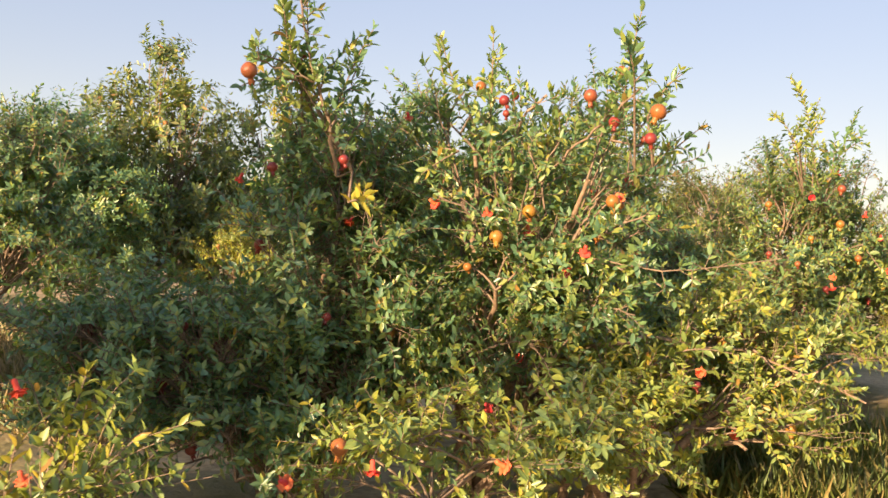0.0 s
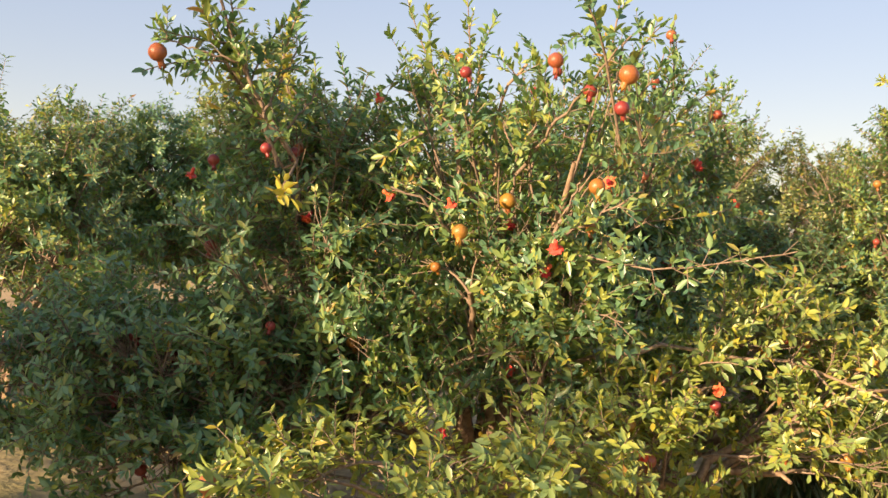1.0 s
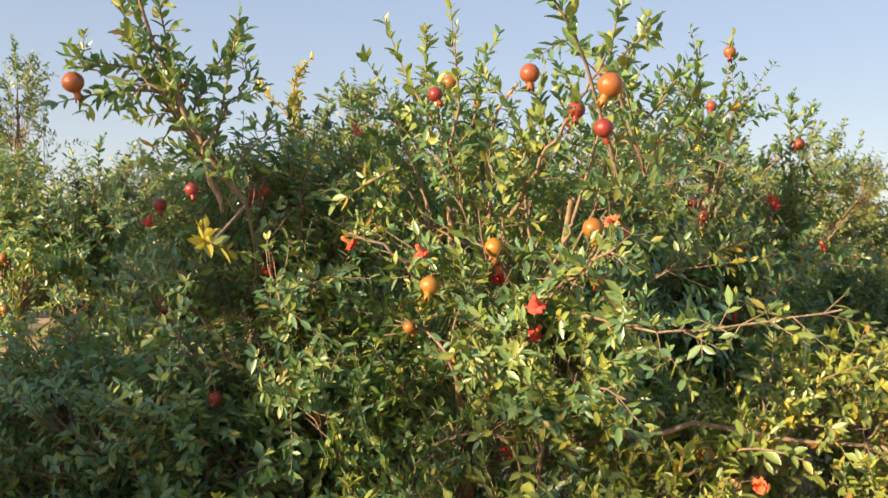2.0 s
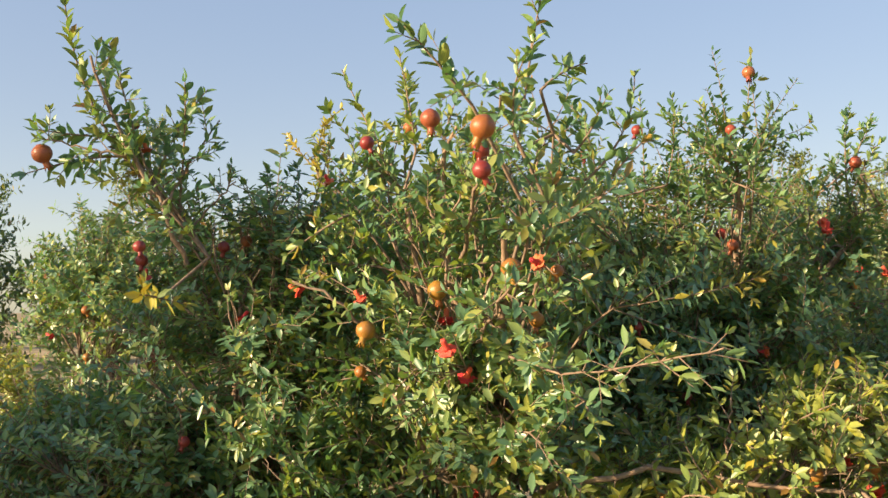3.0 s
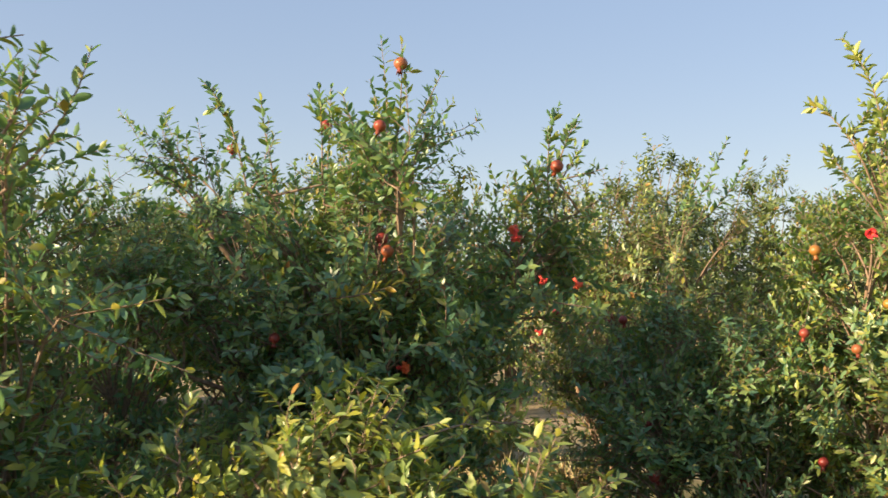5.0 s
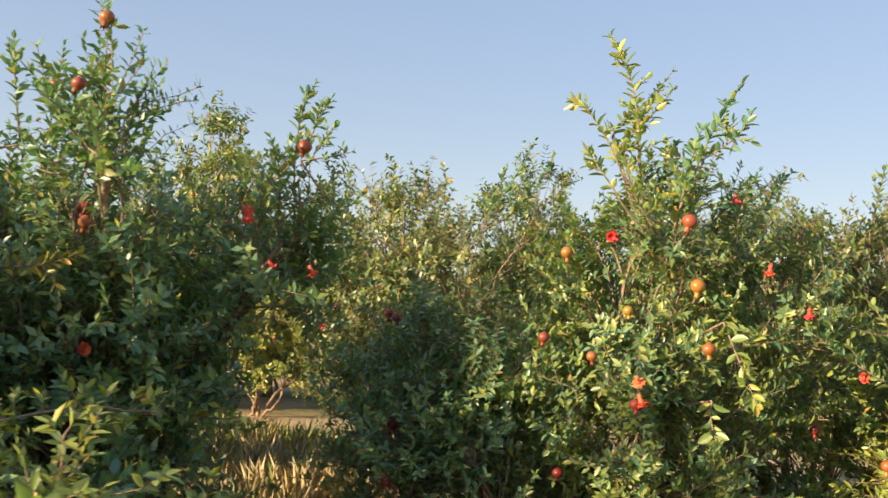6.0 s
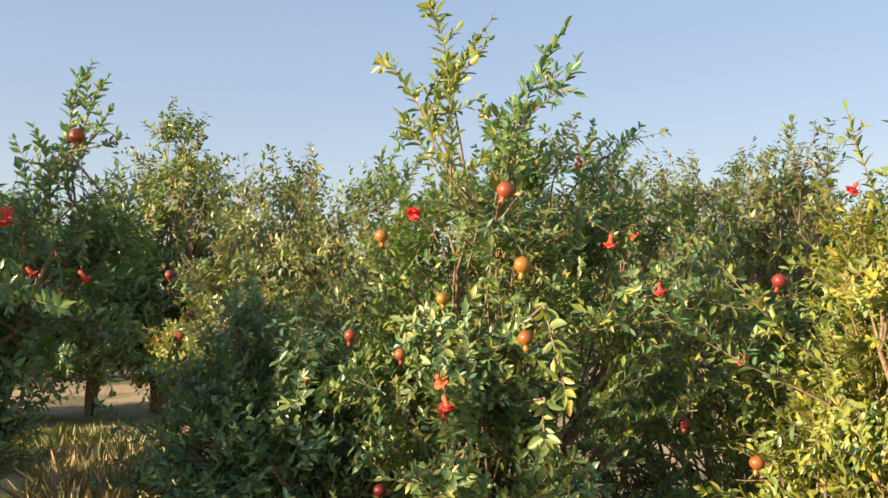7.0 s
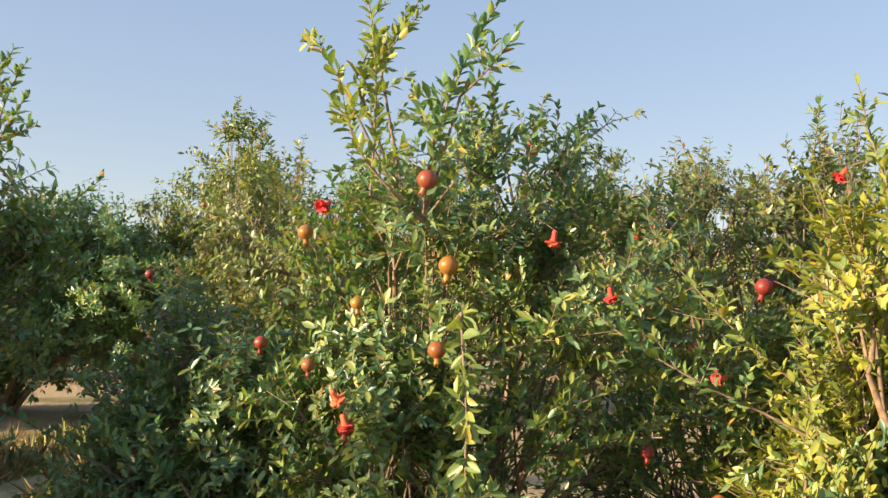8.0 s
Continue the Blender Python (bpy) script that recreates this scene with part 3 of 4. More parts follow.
plan("broad green pomegranate shrub in shade, red fruit on its top shoot", (-0.75, 4.75),
      [(-0.64, 4.7, 1.1, 0.58, 0.6, 0.75), (-1.20, 4.65, 0.52, 0.75, 0.6, 0.48), (-0.45, 4.5, 0.55, 0.65, 0.55, 0.55), (-1.80, 4.75, 0.45, 0.42, 0.45, 0.40), (-1.72, 4.68, 0.84, 0.28, 0.28, 0.22), (-0.6, 4.5, 1.5, 0.35, 0.35, 0.38, 0.55), (-0.5, 4.48, 0.98, 0.40, 0.28, 0.42, 1.3), (-0.75, 4.35, 0.62, 0.42, 0.28, 0.36, 1.3), (-0.95, 4.15, 0.30, 0.55, 0.35, 0.28), (-1.75, 4.5, 0.62, 0.42, 0.35, 0.36, 1.3), (-1.25, 4.35, 0.62, 0.45, 0.35, 0.40, 1.3)],
      11, 0.95, 3, 0.047, 0.16,
      [((-0.59, 4.3, 1.6), (-0.73, 4.05, 2.12), 0.055, "g"), ((-0.68, 4.15, 1.85), (-0.74, 3.8, 2.62), 0.055, "y"), ((-0.68, 4.1, 1.95), (-0.70, 3.96, 2.36), 0.055, "g"),
       ((-0.68, 4.15, 1.9), (-0.50, 4.22, 2.22), 0.052, "g"), ((-0.62, 4.2, 1.8), (-0.43, 4.04, 2.21), 0.055, "g"), ((-0.7, 4.1, 1.95), (-0.84, 4.06, 2.40), 0.055, "g"), ((-0.73, 4.05, 1.98), (-0.93, 3.79, 1.90), 0.055, "g"),
       ((-0.73, 4.05, 2.05), (-0.9, 3.82, 2.06), 0.055, "g"), ((-0.5, 4.0, 1.48), (-0.40, 3.82, 1.49), 0.06, "w")],
      [(-0.90, 3.852, 1.98, 0.042, "r"), (-0.705, 4.12, 2.036, 0.026, "f"), (-0.73, 4.10, 2.10, 0.022, "d"), (-0.872, 4.262, 1.629, 0.03, "d"), (-0.518, 3.926, 1.649, 0.026, "d"),
       (-0.575, 4.381, 1.671, 0.028, "d"), (-0.62, 4.558, 1.704, 0.03, "r"), (-0.53, 4.45, 1.424, 0.028, "f"), (-0.942, 4.40, 1.28, 0.034, "d"), (-1.163, 4.5, 0.807, 0.035, "d"),
       (-0.596, 4.2, 0.982, 0.026, "d"), (-1.8, 4.6, 0.843, 0.035, "d"), (-0.329, 4.42, 0.904, 0.032, "o"), (-1.36, 4.38, 0.63, 0.036, "d"), (-1.28, 4.40, 0.89, 0.033, "d"),
       (-1.05, 4.30, 0.47, 0.034, "d"), (-1.19, 4.30, 0.35, 0.036, "d"), (-1.05, 4.45, 1.6, 0.026, "f")],
      [((-0.58, 4.2, 1.6), (-0.62, 4.08, 1.85), (-0.67, 4.0, 2.0), (-0.72, 3.9, 2.3), 0.010), ((-0.6, 4.1, 1.8), (-0.5, 4.28, 2.12), 0.006), ((-0.58, 4.16, 1.69), (-0.46, 4.32, 1.9), 0.006), ((-0.66, 4.0, 1.97), (-0.9, 3.83, 2.03), 0.005)])

plan("tall sunlit pomegranate shrub with orange fruit and scarlet flowers", (0.05, 5.05),
      [(0.25, 4.70, 1.48, 0.48, 0.42, 0.46, 0.5), (-0.38, 4.85, 0.60, 0.32, 0.40, 0.52, 0.7), (0.52, 4.85, 0.60, 0.36, 0.40, 0.50, 0.7), (0.62, 4.62, 1.3, 0.34, 0.34, 0.40, 0.7), (0.55, 4.42, 1.70, 0.36, 0.32, 0.36, 0.35),
       (0.03, 4.7, 1.83, 0.30, 0.28, 0.28, 0.35), (0.35, 4.60, 1.15, 0.30, 0.28, 0.28, 0.7),
       (0.08, 4.45, 0.86, 0.24, 0.2, 0.24), (0.44, 4.5, 0.84, 0.26, 0.2, 0.24), (0.15, 4.42, 1.15, 0.2, 0.18, 0.2, 0.8)],
      12, 0.9, 3, 0.050, 0.34,
      [((0.0, 4.65, 1.95), (-0.16, 4.56, 2.32), 0.05, "y"), ((0.1, 4.65, 2.0), (0.09, 4.56, 2.34), 0.05, "y"), ((0.78, 4.45, 1.9), (0.88, 4.42, 2.08), 0.05, "g"),
       ((0.66, 4.0, 1.98), (0.55, 3.80, 2.18), 0.06, "g"), ((0.66, 4.3, 1.9), (0.75, 4.34, 2.45), 0.05, "g"), ((0.72, 4.34, 2.08), (0.82, 4.48, 2.18), 0.05, "g"), ((0.74, 4.1, 1.9), (0.84, 3.94, 2.06), 0.055, "g"),
       ((0.80, 4.5, 1.82), (0.93, 4.61, 2.17), 0.05, "g"), ((0.88, 4.4, 1.75), (1.06, 4.35, 1.92), 0.05, "g"), ((-0.1, 4.9, 1.95), (-0.19, 5.10, 2.42), 0.05, "y"), ((0.1, 4.85, 2.0), (0.17, 4.97, 2.35), 0.05, "g"), ((-0.05, 4.4, 1.75), (-0.22, 4.3, 1.62), 0.05, "y"), ((0.3, 4.4, 1.3), (0.22, 4.22, 1.15), 0.058, "y"), ((-0.2, 4.5, 0.95), (-0.22, 4.3, 0.85), 0.06, "y"),
       ((0.15, 4.5, 0.75), (0.08, 4.3, 0.62), 0.06, "y"), ((0.35, 4.45, 0.85), (0.42, 4.3, 0.7), 0.06, "y")],
      [(-0.164, 4.26, 1.512, 0.028, "f"), (0.132, 4.259, 1.365, 0.040, "o"), (0.084, 4.28, 1.486, 0.026, "f"), (0.504, 4.1, 1.336, 0.030, "f"), (0.641, 4.273, 1.545, 0.040, "o"),
       (0.74, 3.90, 1.895, 0.042, "o"), (0.49, 4.07, 1.975, 0.036, "r"), (0.72, 3.93, 1.79, 0.032, "d"), (0.047, 4.70, 2.098, 0.034, "o"), (0.14, 4.27, 1.97, 0.03, "d"),
       (0.014, 4.40, 1.222, 0.026, "o"), (0.29, 4.51, 1.42, 0.032, "f"), (0.61, 4.15, 1.88, 0.032, "d"), (0.29, 4.45, 1.49, 0.042, "o"), (0.41, 4.68, 1.11, 0.032, "f"),
       (0.62, 4.5, 1.39, 0.032, "o"), (-0.303, 4.65, 1.942, 0.024, "f"), (0.47, 4.32, 1.24, 0.03, "f"), (0.27, 4.66, 0.79, 0.03, "f"), (0.68, 4.34, 1.57, 0.028, "f"), (0.71, 4.46, 1.54, 0.026, "o")],
      [((0.05, 5.05, -0.03), (0.01, 5.08, 0.63), (0.08, 4.98, 0.86), (0.19, 4.78, 1.19), (0.27, 4.6, 1.5), 0.030), ((0.19, 4.78, 1.19), (0.05, 4.32, 1.38), (0.03, 4.26, 1.47), (-0.13, 4.22, 1.53), 0.009),
       ((0.19, 4.78, 1.19), (0.22, 4.66, 1.6), (0.2, 4.62, 1.9), (0.35, 4.5, 2.04), 0.012), ((0.3, 4.5, 1.5), (0.32, 4.44, 1.67), (0.40, 4.42, 1.80), 0.006), ((0.32, 4.44, 1.67), (0.26, 4.42, 1.80), 0.005),
       ((0.2, 4.75, 1.2), (0.53, 4.3, 1.36), (0.75, 4.03, 1.49), 0.008), ((0.48, 4.34, 1.36), (0.58, 4.28, 1.56), 0.008), ((0.3, 4.7, 1.15), (0.42, 4.5, 1.11), (0.6, 4.32, 1.07), (0.75, 4.21, 1.05), 0.006),
       ((0.3, 4.6, 1.35), (0.6, 4.33, 1.28), (0.93, 4.2, 1.17), 0.006), ((0.5, 4.4, 1.3), (0.86, 4.13, 1.25), (1.1, 4.06, 1.28), (1.30, 4.0, 1.33), 0.0045), ((0.3, 4.6, 1.6), (0.7, 4.1, 2.02), 0.008)])

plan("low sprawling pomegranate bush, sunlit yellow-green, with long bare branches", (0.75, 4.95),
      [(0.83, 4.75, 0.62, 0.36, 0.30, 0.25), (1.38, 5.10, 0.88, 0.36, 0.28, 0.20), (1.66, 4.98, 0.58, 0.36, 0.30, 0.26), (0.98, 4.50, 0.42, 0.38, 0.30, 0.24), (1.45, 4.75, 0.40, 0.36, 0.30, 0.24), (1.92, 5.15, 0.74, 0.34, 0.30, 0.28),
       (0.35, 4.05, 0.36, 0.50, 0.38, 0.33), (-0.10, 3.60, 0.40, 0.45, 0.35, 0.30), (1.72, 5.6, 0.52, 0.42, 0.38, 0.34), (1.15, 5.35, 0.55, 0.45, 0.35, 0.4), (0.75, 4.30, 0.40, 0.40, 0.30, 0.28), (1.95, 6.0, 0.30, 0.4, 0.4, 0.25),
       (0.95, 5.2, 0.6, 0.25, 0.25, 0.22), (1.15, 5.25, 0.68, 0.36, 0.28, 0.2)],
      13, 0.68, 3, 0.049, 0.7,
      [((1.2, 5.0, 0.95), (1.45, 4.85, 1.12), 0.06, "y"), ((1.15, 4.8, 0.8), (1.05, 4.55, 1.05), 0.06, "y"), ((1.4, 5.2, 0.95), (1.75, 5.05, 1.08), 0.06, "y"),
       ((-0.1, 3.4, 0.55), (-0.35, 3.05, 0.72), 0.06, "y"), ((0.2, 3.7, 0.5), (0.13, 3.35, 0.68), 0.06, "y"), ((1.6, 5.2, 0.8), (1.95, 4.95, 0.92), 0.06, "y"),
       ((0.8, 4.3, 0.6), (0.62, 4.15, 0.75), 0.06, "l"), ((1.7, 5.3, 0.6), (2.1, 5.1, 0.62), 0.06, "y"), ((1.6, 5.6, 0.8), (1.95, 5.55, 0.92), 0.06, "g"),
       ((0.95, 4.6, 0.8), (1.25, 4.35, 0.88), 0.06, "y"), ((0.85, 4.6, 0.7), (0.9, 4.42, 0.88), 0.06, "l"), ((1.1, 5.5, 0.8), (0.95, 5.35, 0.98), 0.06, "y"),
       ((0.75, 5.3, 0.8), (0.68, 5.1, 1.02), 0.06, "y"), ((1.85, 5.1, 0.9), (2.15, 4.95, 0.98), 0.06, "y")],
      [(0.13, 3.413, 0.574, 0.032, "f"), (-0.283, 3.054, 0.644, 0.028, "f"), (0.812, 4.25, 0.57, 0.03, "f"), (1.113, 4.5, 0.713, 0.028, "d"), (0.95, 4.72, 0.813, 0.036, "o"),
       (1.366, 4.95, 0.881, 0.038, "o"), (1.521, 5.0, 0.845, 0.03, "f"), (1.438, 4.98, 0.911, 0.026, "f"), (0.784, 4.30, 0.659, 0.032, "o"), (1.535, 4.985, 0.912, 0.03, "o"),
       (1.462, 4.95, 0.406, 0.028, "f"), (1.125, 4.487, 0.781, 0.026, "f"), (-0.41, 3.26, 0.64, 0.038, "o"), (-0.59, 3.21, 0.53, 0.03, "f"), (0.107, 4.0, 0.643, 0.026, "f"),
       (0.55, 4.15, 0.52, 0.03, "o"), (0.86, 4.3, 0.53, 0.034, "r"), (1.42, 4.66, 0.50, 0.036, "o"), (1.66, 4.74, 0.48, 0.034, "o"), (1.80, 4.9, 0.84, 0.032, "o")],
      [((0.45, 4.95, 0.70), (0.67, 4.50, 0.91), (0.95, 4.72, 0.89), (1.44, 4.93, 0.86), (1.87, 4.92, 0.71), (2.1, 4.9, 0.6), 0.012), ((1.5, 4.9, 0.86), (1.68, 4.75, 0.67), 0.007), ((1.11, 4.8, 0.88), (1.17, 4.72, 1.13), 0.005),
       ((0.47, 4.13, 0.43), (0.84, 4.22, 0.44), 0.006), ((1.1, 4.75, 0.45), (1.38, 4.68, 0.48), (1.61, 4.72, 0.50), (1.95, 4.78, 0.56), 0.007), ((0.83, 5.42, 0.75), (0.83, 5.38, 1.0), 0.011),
       ((0.4, 4.75, 0.75), (0.75, 4.66, 0.72), 0.009), ((1.3, 5.0, 0.85), (1.56, 5.24, 1.05), (1.65, 5.55, 1.09), (1.73, 5.82, 1.05), 0.006)], leaf=SUNNY_LIME, wild=0.0)

plan("dense dark green pomegranate shrub with red fruit on upright shoots", (0.75, 6.85),
      [(0.55, 6.6, 1.3, 0.72, 0.6, 0.7), (0.75, 6.7, 0.75, 0.5, 0.55, 0.7), (0.1, 6.5, 0.75, 0.7, 0.55, 0.7), (0.6, 6.5, 1.75, 0.45, 0.4, 0.35, 0.8), (0.92, 6.28, 2.10, 0.16, 0.16, 0.24, 0.5), (0.95, 6.45, 1.2, 0.45, 0.4, 0.4), (0.75, 6.25, 0.7, 0.55, 0.35, 0.55), (0.4, 6.15, 1.1, 0.5, 0.35, 0.4), (0.85, 6.3, 1.05, 0.4, 0.3, 0.35, 1.3), (0.6, 6.35, 0.9, 0.5, 0.32, 0.42, 1.4), (0.3, 6.2, 0.75, 0.45, 0.3, 0.4, 1.2), (0.12, 6.2, 1.55, 0.42, 0.35, 0.42, 0.5), (0.3, 6.25, 1.8, 0.36, 0.32, 0.32, 0.45), (-0.1, 6.1, 1.2, 0.38, 0.35, 0.42), (-0.28, 6.35, 0.85, 0.40, 0.36, 0.6, 1.2), (-0.22, 6.3, 1.95, 0.28, 0.28, 0.30, 0.5)],
      14, 0.52, 2, 0.056, 0.18,
      [((0.3, 6.05, 1.95), (0.18, 5.88, 2.44), 0.05, "g"), ((0.4, 6.5, 1.95), (0.36, 6.61, 2.56), 0.05, "g"), ((0.6, 6.2, 2.0), (0.68, 6.05, 2.40), 0.05, "g"), ((0.85, 6.3, 1.9), (1.02, 6.17, 2.58), 0.05, "g"),
       ((0.85, 6.3, 2.0), (0.80, 6.05, 2.36), 0.05, "g"), ((0.9, 6.25, 2.0), (0.6, 6.08, 2.38), 0.045, "g"), ((0.8, 6.4, 2.0), (0.74, 6.4, 2.42), 0.05, "g"), ((0.80, 5.98, 1.49), (1.09, 6.08, 1.56), 0.055, "w"), ((0.25, 6.35, 1.95), (0.1, 6.38, 2.48), 0.05, "g")],
      [(1.004, 6.191, 2.498, 0.038, "r"), (0.342, 6.60, 2.363, 0.038, "d"), (0.252, 5.999, 2.155, 0.03, "d"), (0.92, 6.16, 2.23, 0.034, "r"), (0.82, 6.35, 1.76, 0.038, "d"), (0.88, 6.3, 1.70, 0.036, "r"),
       (1.0, 6.2, 1.2, 0.03, "f"), (0.5, 6.0, 1.32, 0.03, "d"), (0.7, 6.05, 1.0, 0.03, "d")],
      [((0.3, 6.45, 0.9), (0.45, 6.38, 1.22), (0.52, 6.45, 1.40), (0.6, 6.55, 1.48), 0.016)])

plan("slender dark green pomegranate shrub with one red fruit against the sky", (0.45, 7.1),
      [(1.15, 7.1, 1.52, 0.42, 0.40, 0.38), (0.75, 7.15, 1.35, 0.32, 0.30, 0.28), (0.95, 6.75, 1.08, 0.30, 0.30, 0.26), (1.3, 7.1, 1.75, 0.28, 0.28, 0.30), (0.80, 7.0, 0.72, 0.28, 0.28, 0.30), (0.66, 7.15, 1.1, 0.32, 0.3, 0.3), (0.75, 6.95, 0.35, 0.32, 0.3, 0.3), (0.75, 7.2, 1.5, 0.35, 0.3, 0.3)],
      15, 0.8, 2, 0.055, 0.25,
      [((1.34, 7.12, 1.9), (1.355, 7.21, 2.49), 0.05, "g"), ((1.4, 7.05, 2.08), (1.62, 7.15, 2.14), 0.04, "g"), ((1.36, 7.15, 2.15), (1.46, 7.2, 2.42), 0.05, "g"), ((1.35, 7.12, 2.0), (1.50, 7.18, 2.27), 0.05, "g"), ((1.3, 7.05, 1.8), (1.25, 7.0, 2.2), 0.05, "g"), ((1.15, 6.6, 0.95), (1.55, 6.5, 0.97), 0.055, "y"), ((1.05, 6.5, 0.9), (1.0, 6.3, 1.02), 0.055, "y")],
      [(1.375, 7.12, 2.16, 0.042, "r"), (1.25, 6.88, 1.82, 0.034, "f"), (1.22, 6.90, 1.84, 0.03, "f"), (1.49, 7.05, 1.588, 0.03, "f"), (1.37, 6.9, 1.6, 0.026, "f")])

plan("round pomegranate shrub with small leaves behind the row", (1.0, 9.3),
      [(1.0, 9.2, 1.15, 0.85, 0.7, 0.85), (0.95, 9.0, 0.75, 0.42, 0.45, 0.6), (1.6, 9.0, 0.8, 0.7, 0.6, 0.7), (0.95, 9.2, 1.85, 0.45, 0.45, 0.45), (1.6, 9.1, 1.6, 0.5, 0.5, 0.5), (1.45, 8.75, 0.36, 0.75, 0.5, 0.34), (1.25, 8.65, 1.05, 0.45, 0.3, 0.42), (0.75, 8.95, 1.35, 0.32, 0.32, 0.40)],
      16, 0.58, 2, 0.048, 0.3, [((0.9, 9.1, 2.0), (0.95, 9.0, 2.42), 0.05, "y"), ((1.2, 9.1, 2.0), (1.3, 9.0, 2.4), 0.05, "y"), ((1.6, 9.1, 2.05), (1.85, 9.28, 2.64), 0.05, "g"), ((1.7, 9.1, 2.05), (1.97, 9.33, 2.55), 0.05, "g"), ((1.55, 9.15, 2.0), (1.66, 9.28, 2.46), 0.05, "g")],
      [(1.245, 8.42, 1.40, 0.036, "d"), (0.56, 8.6, 1.65, 0.034, "d"), (0.9, 8.4, 1.42, 0.03, "d"), (0.75, 8.45, 1.3, 0.028, "f")], leaf=FARLEAF)

plan("green pomegranate shrub standing behind the row in part shade", (3.6, 10.0),
      [(3.6, 9.9, 1.2, 0.85, 0.7, 0.85), (3.0, 9.7, 0.8, 0.6, 0.5, 0.6), (4.3, 9.9, 0.8, 0.7, 0.6, 0.7), (3.3, 9.8, 1.8, 0.45, 0.45, 0.45), (4.0, 9.9, 1.7, 0.5, 0.5, 0.5), (4.1, 9.5, 1.85, 0.42, 0.4, 0.35), (2.8, 10.2, 1.75, 0.5, 0.45, 0.45), (3.5, 9.0, 0.6, 0.5, 0.4, 0.5), (3.1, 8.7, 0.35, 0.6, 0.35, 0.35)],
      19, 0.52, 2, 0.049, 0.25, [((3.9, 9.7, 2.0), (4.0, 9.6, 2.5), 0.05, "g")],
      [(3.797, 9.45, 1.594, 0.038, "d"), (3.213, 9.3, 1.85, 0.034, "f"), (3.5, 9.2, 1.3, 0.03, "f")], leaf=FARLEAF)

plan("shaded pomegranate shrub close behind its neighbours", (-0.75, 6.15),
      [(-0.55, 6.1, 1.1, 0.5, 0.5, 0.75), (-1.05, 6.15, 0.6, 0.7, 0.5, 0.55), (-0.7, 5.8, 1.75, 0.35, 0.35, 0.35), (-1.02, 5.85, 1.75, 0.26, 0.26, 0.32, 0.6)],
      20, 0.7, 2, 0.052, 0.12, [((-0.7, 5.7, 1.9), (-0.76, 5.53, 2.32), 0.05, "g"), ((-1.0, 5.75, 1.85), (-1.08, 5.63, 2.28), 0.05, "l"), ((-1.08, 5.65, 2.1), (-1.14, 5.95, 2.55), 0.05, "w"), ((-1.08, 5.64, 2.15), (-1.34, 5.71, 2.39), 0.045, "w"), ((-1.0, 5.8, 1.9), (-1.0, 5.85, 2.35), 0.05, "g"), ((-1.1, 5.8, 1.9), (-1.14, 5.76, 2.42), 0.05, "w")],
      [(-0.8, 5.5, 1.5, 0.034, "d")])

plan("sunlit pomegranate shrub with orange fruit behind its shaded neighbour", (-3.45, 6.3),
      [(-3.35, 6.3, 1.3, 0.5, 0.5, 0.48), (-3.1, 6.4, 1.05, 0.5, 0.5, 0.4), (-3.5, 6.3, 1.7, 0.4, 0.4, 0.42), (-3.0, 6.6, 1.6, 0.42, 0.4, 0.45, 0.6), (-2.95, 6.6, 1.2, 0.5, 0.45, 0.6, 0.8), (-3.75, 6.25, 1.45, 0.40, 0.42, 0.36), (-3.7, 6.55, 1.75, 0.36, 0.36, 0.36, 0.6)],
      25, 0.7, 2, 0.055, 0.3, [((-3.4, 6.2, 1.8), (-3.38, 6.1, 2.1), 0.05, "y"), ((-3.0, 6.6, 1.9), (-2.95, 6.55, 2.3), 0.05, "g"), ((-3.1, 6.6, 1.9), (-3.2, 6.5, 2.2), 0.05, "g"), ((-3.1, 6.0, 1.3), (-2.85, 5.8, 1.5), 0.05, "y")],
      [(-3.1, 5.85, 1.45, 0.036, "o"), (-3.05, 5.82, 1.15, 0.034, "o"), (-3.3, 5.72, 1.3, 0.03, "f")])

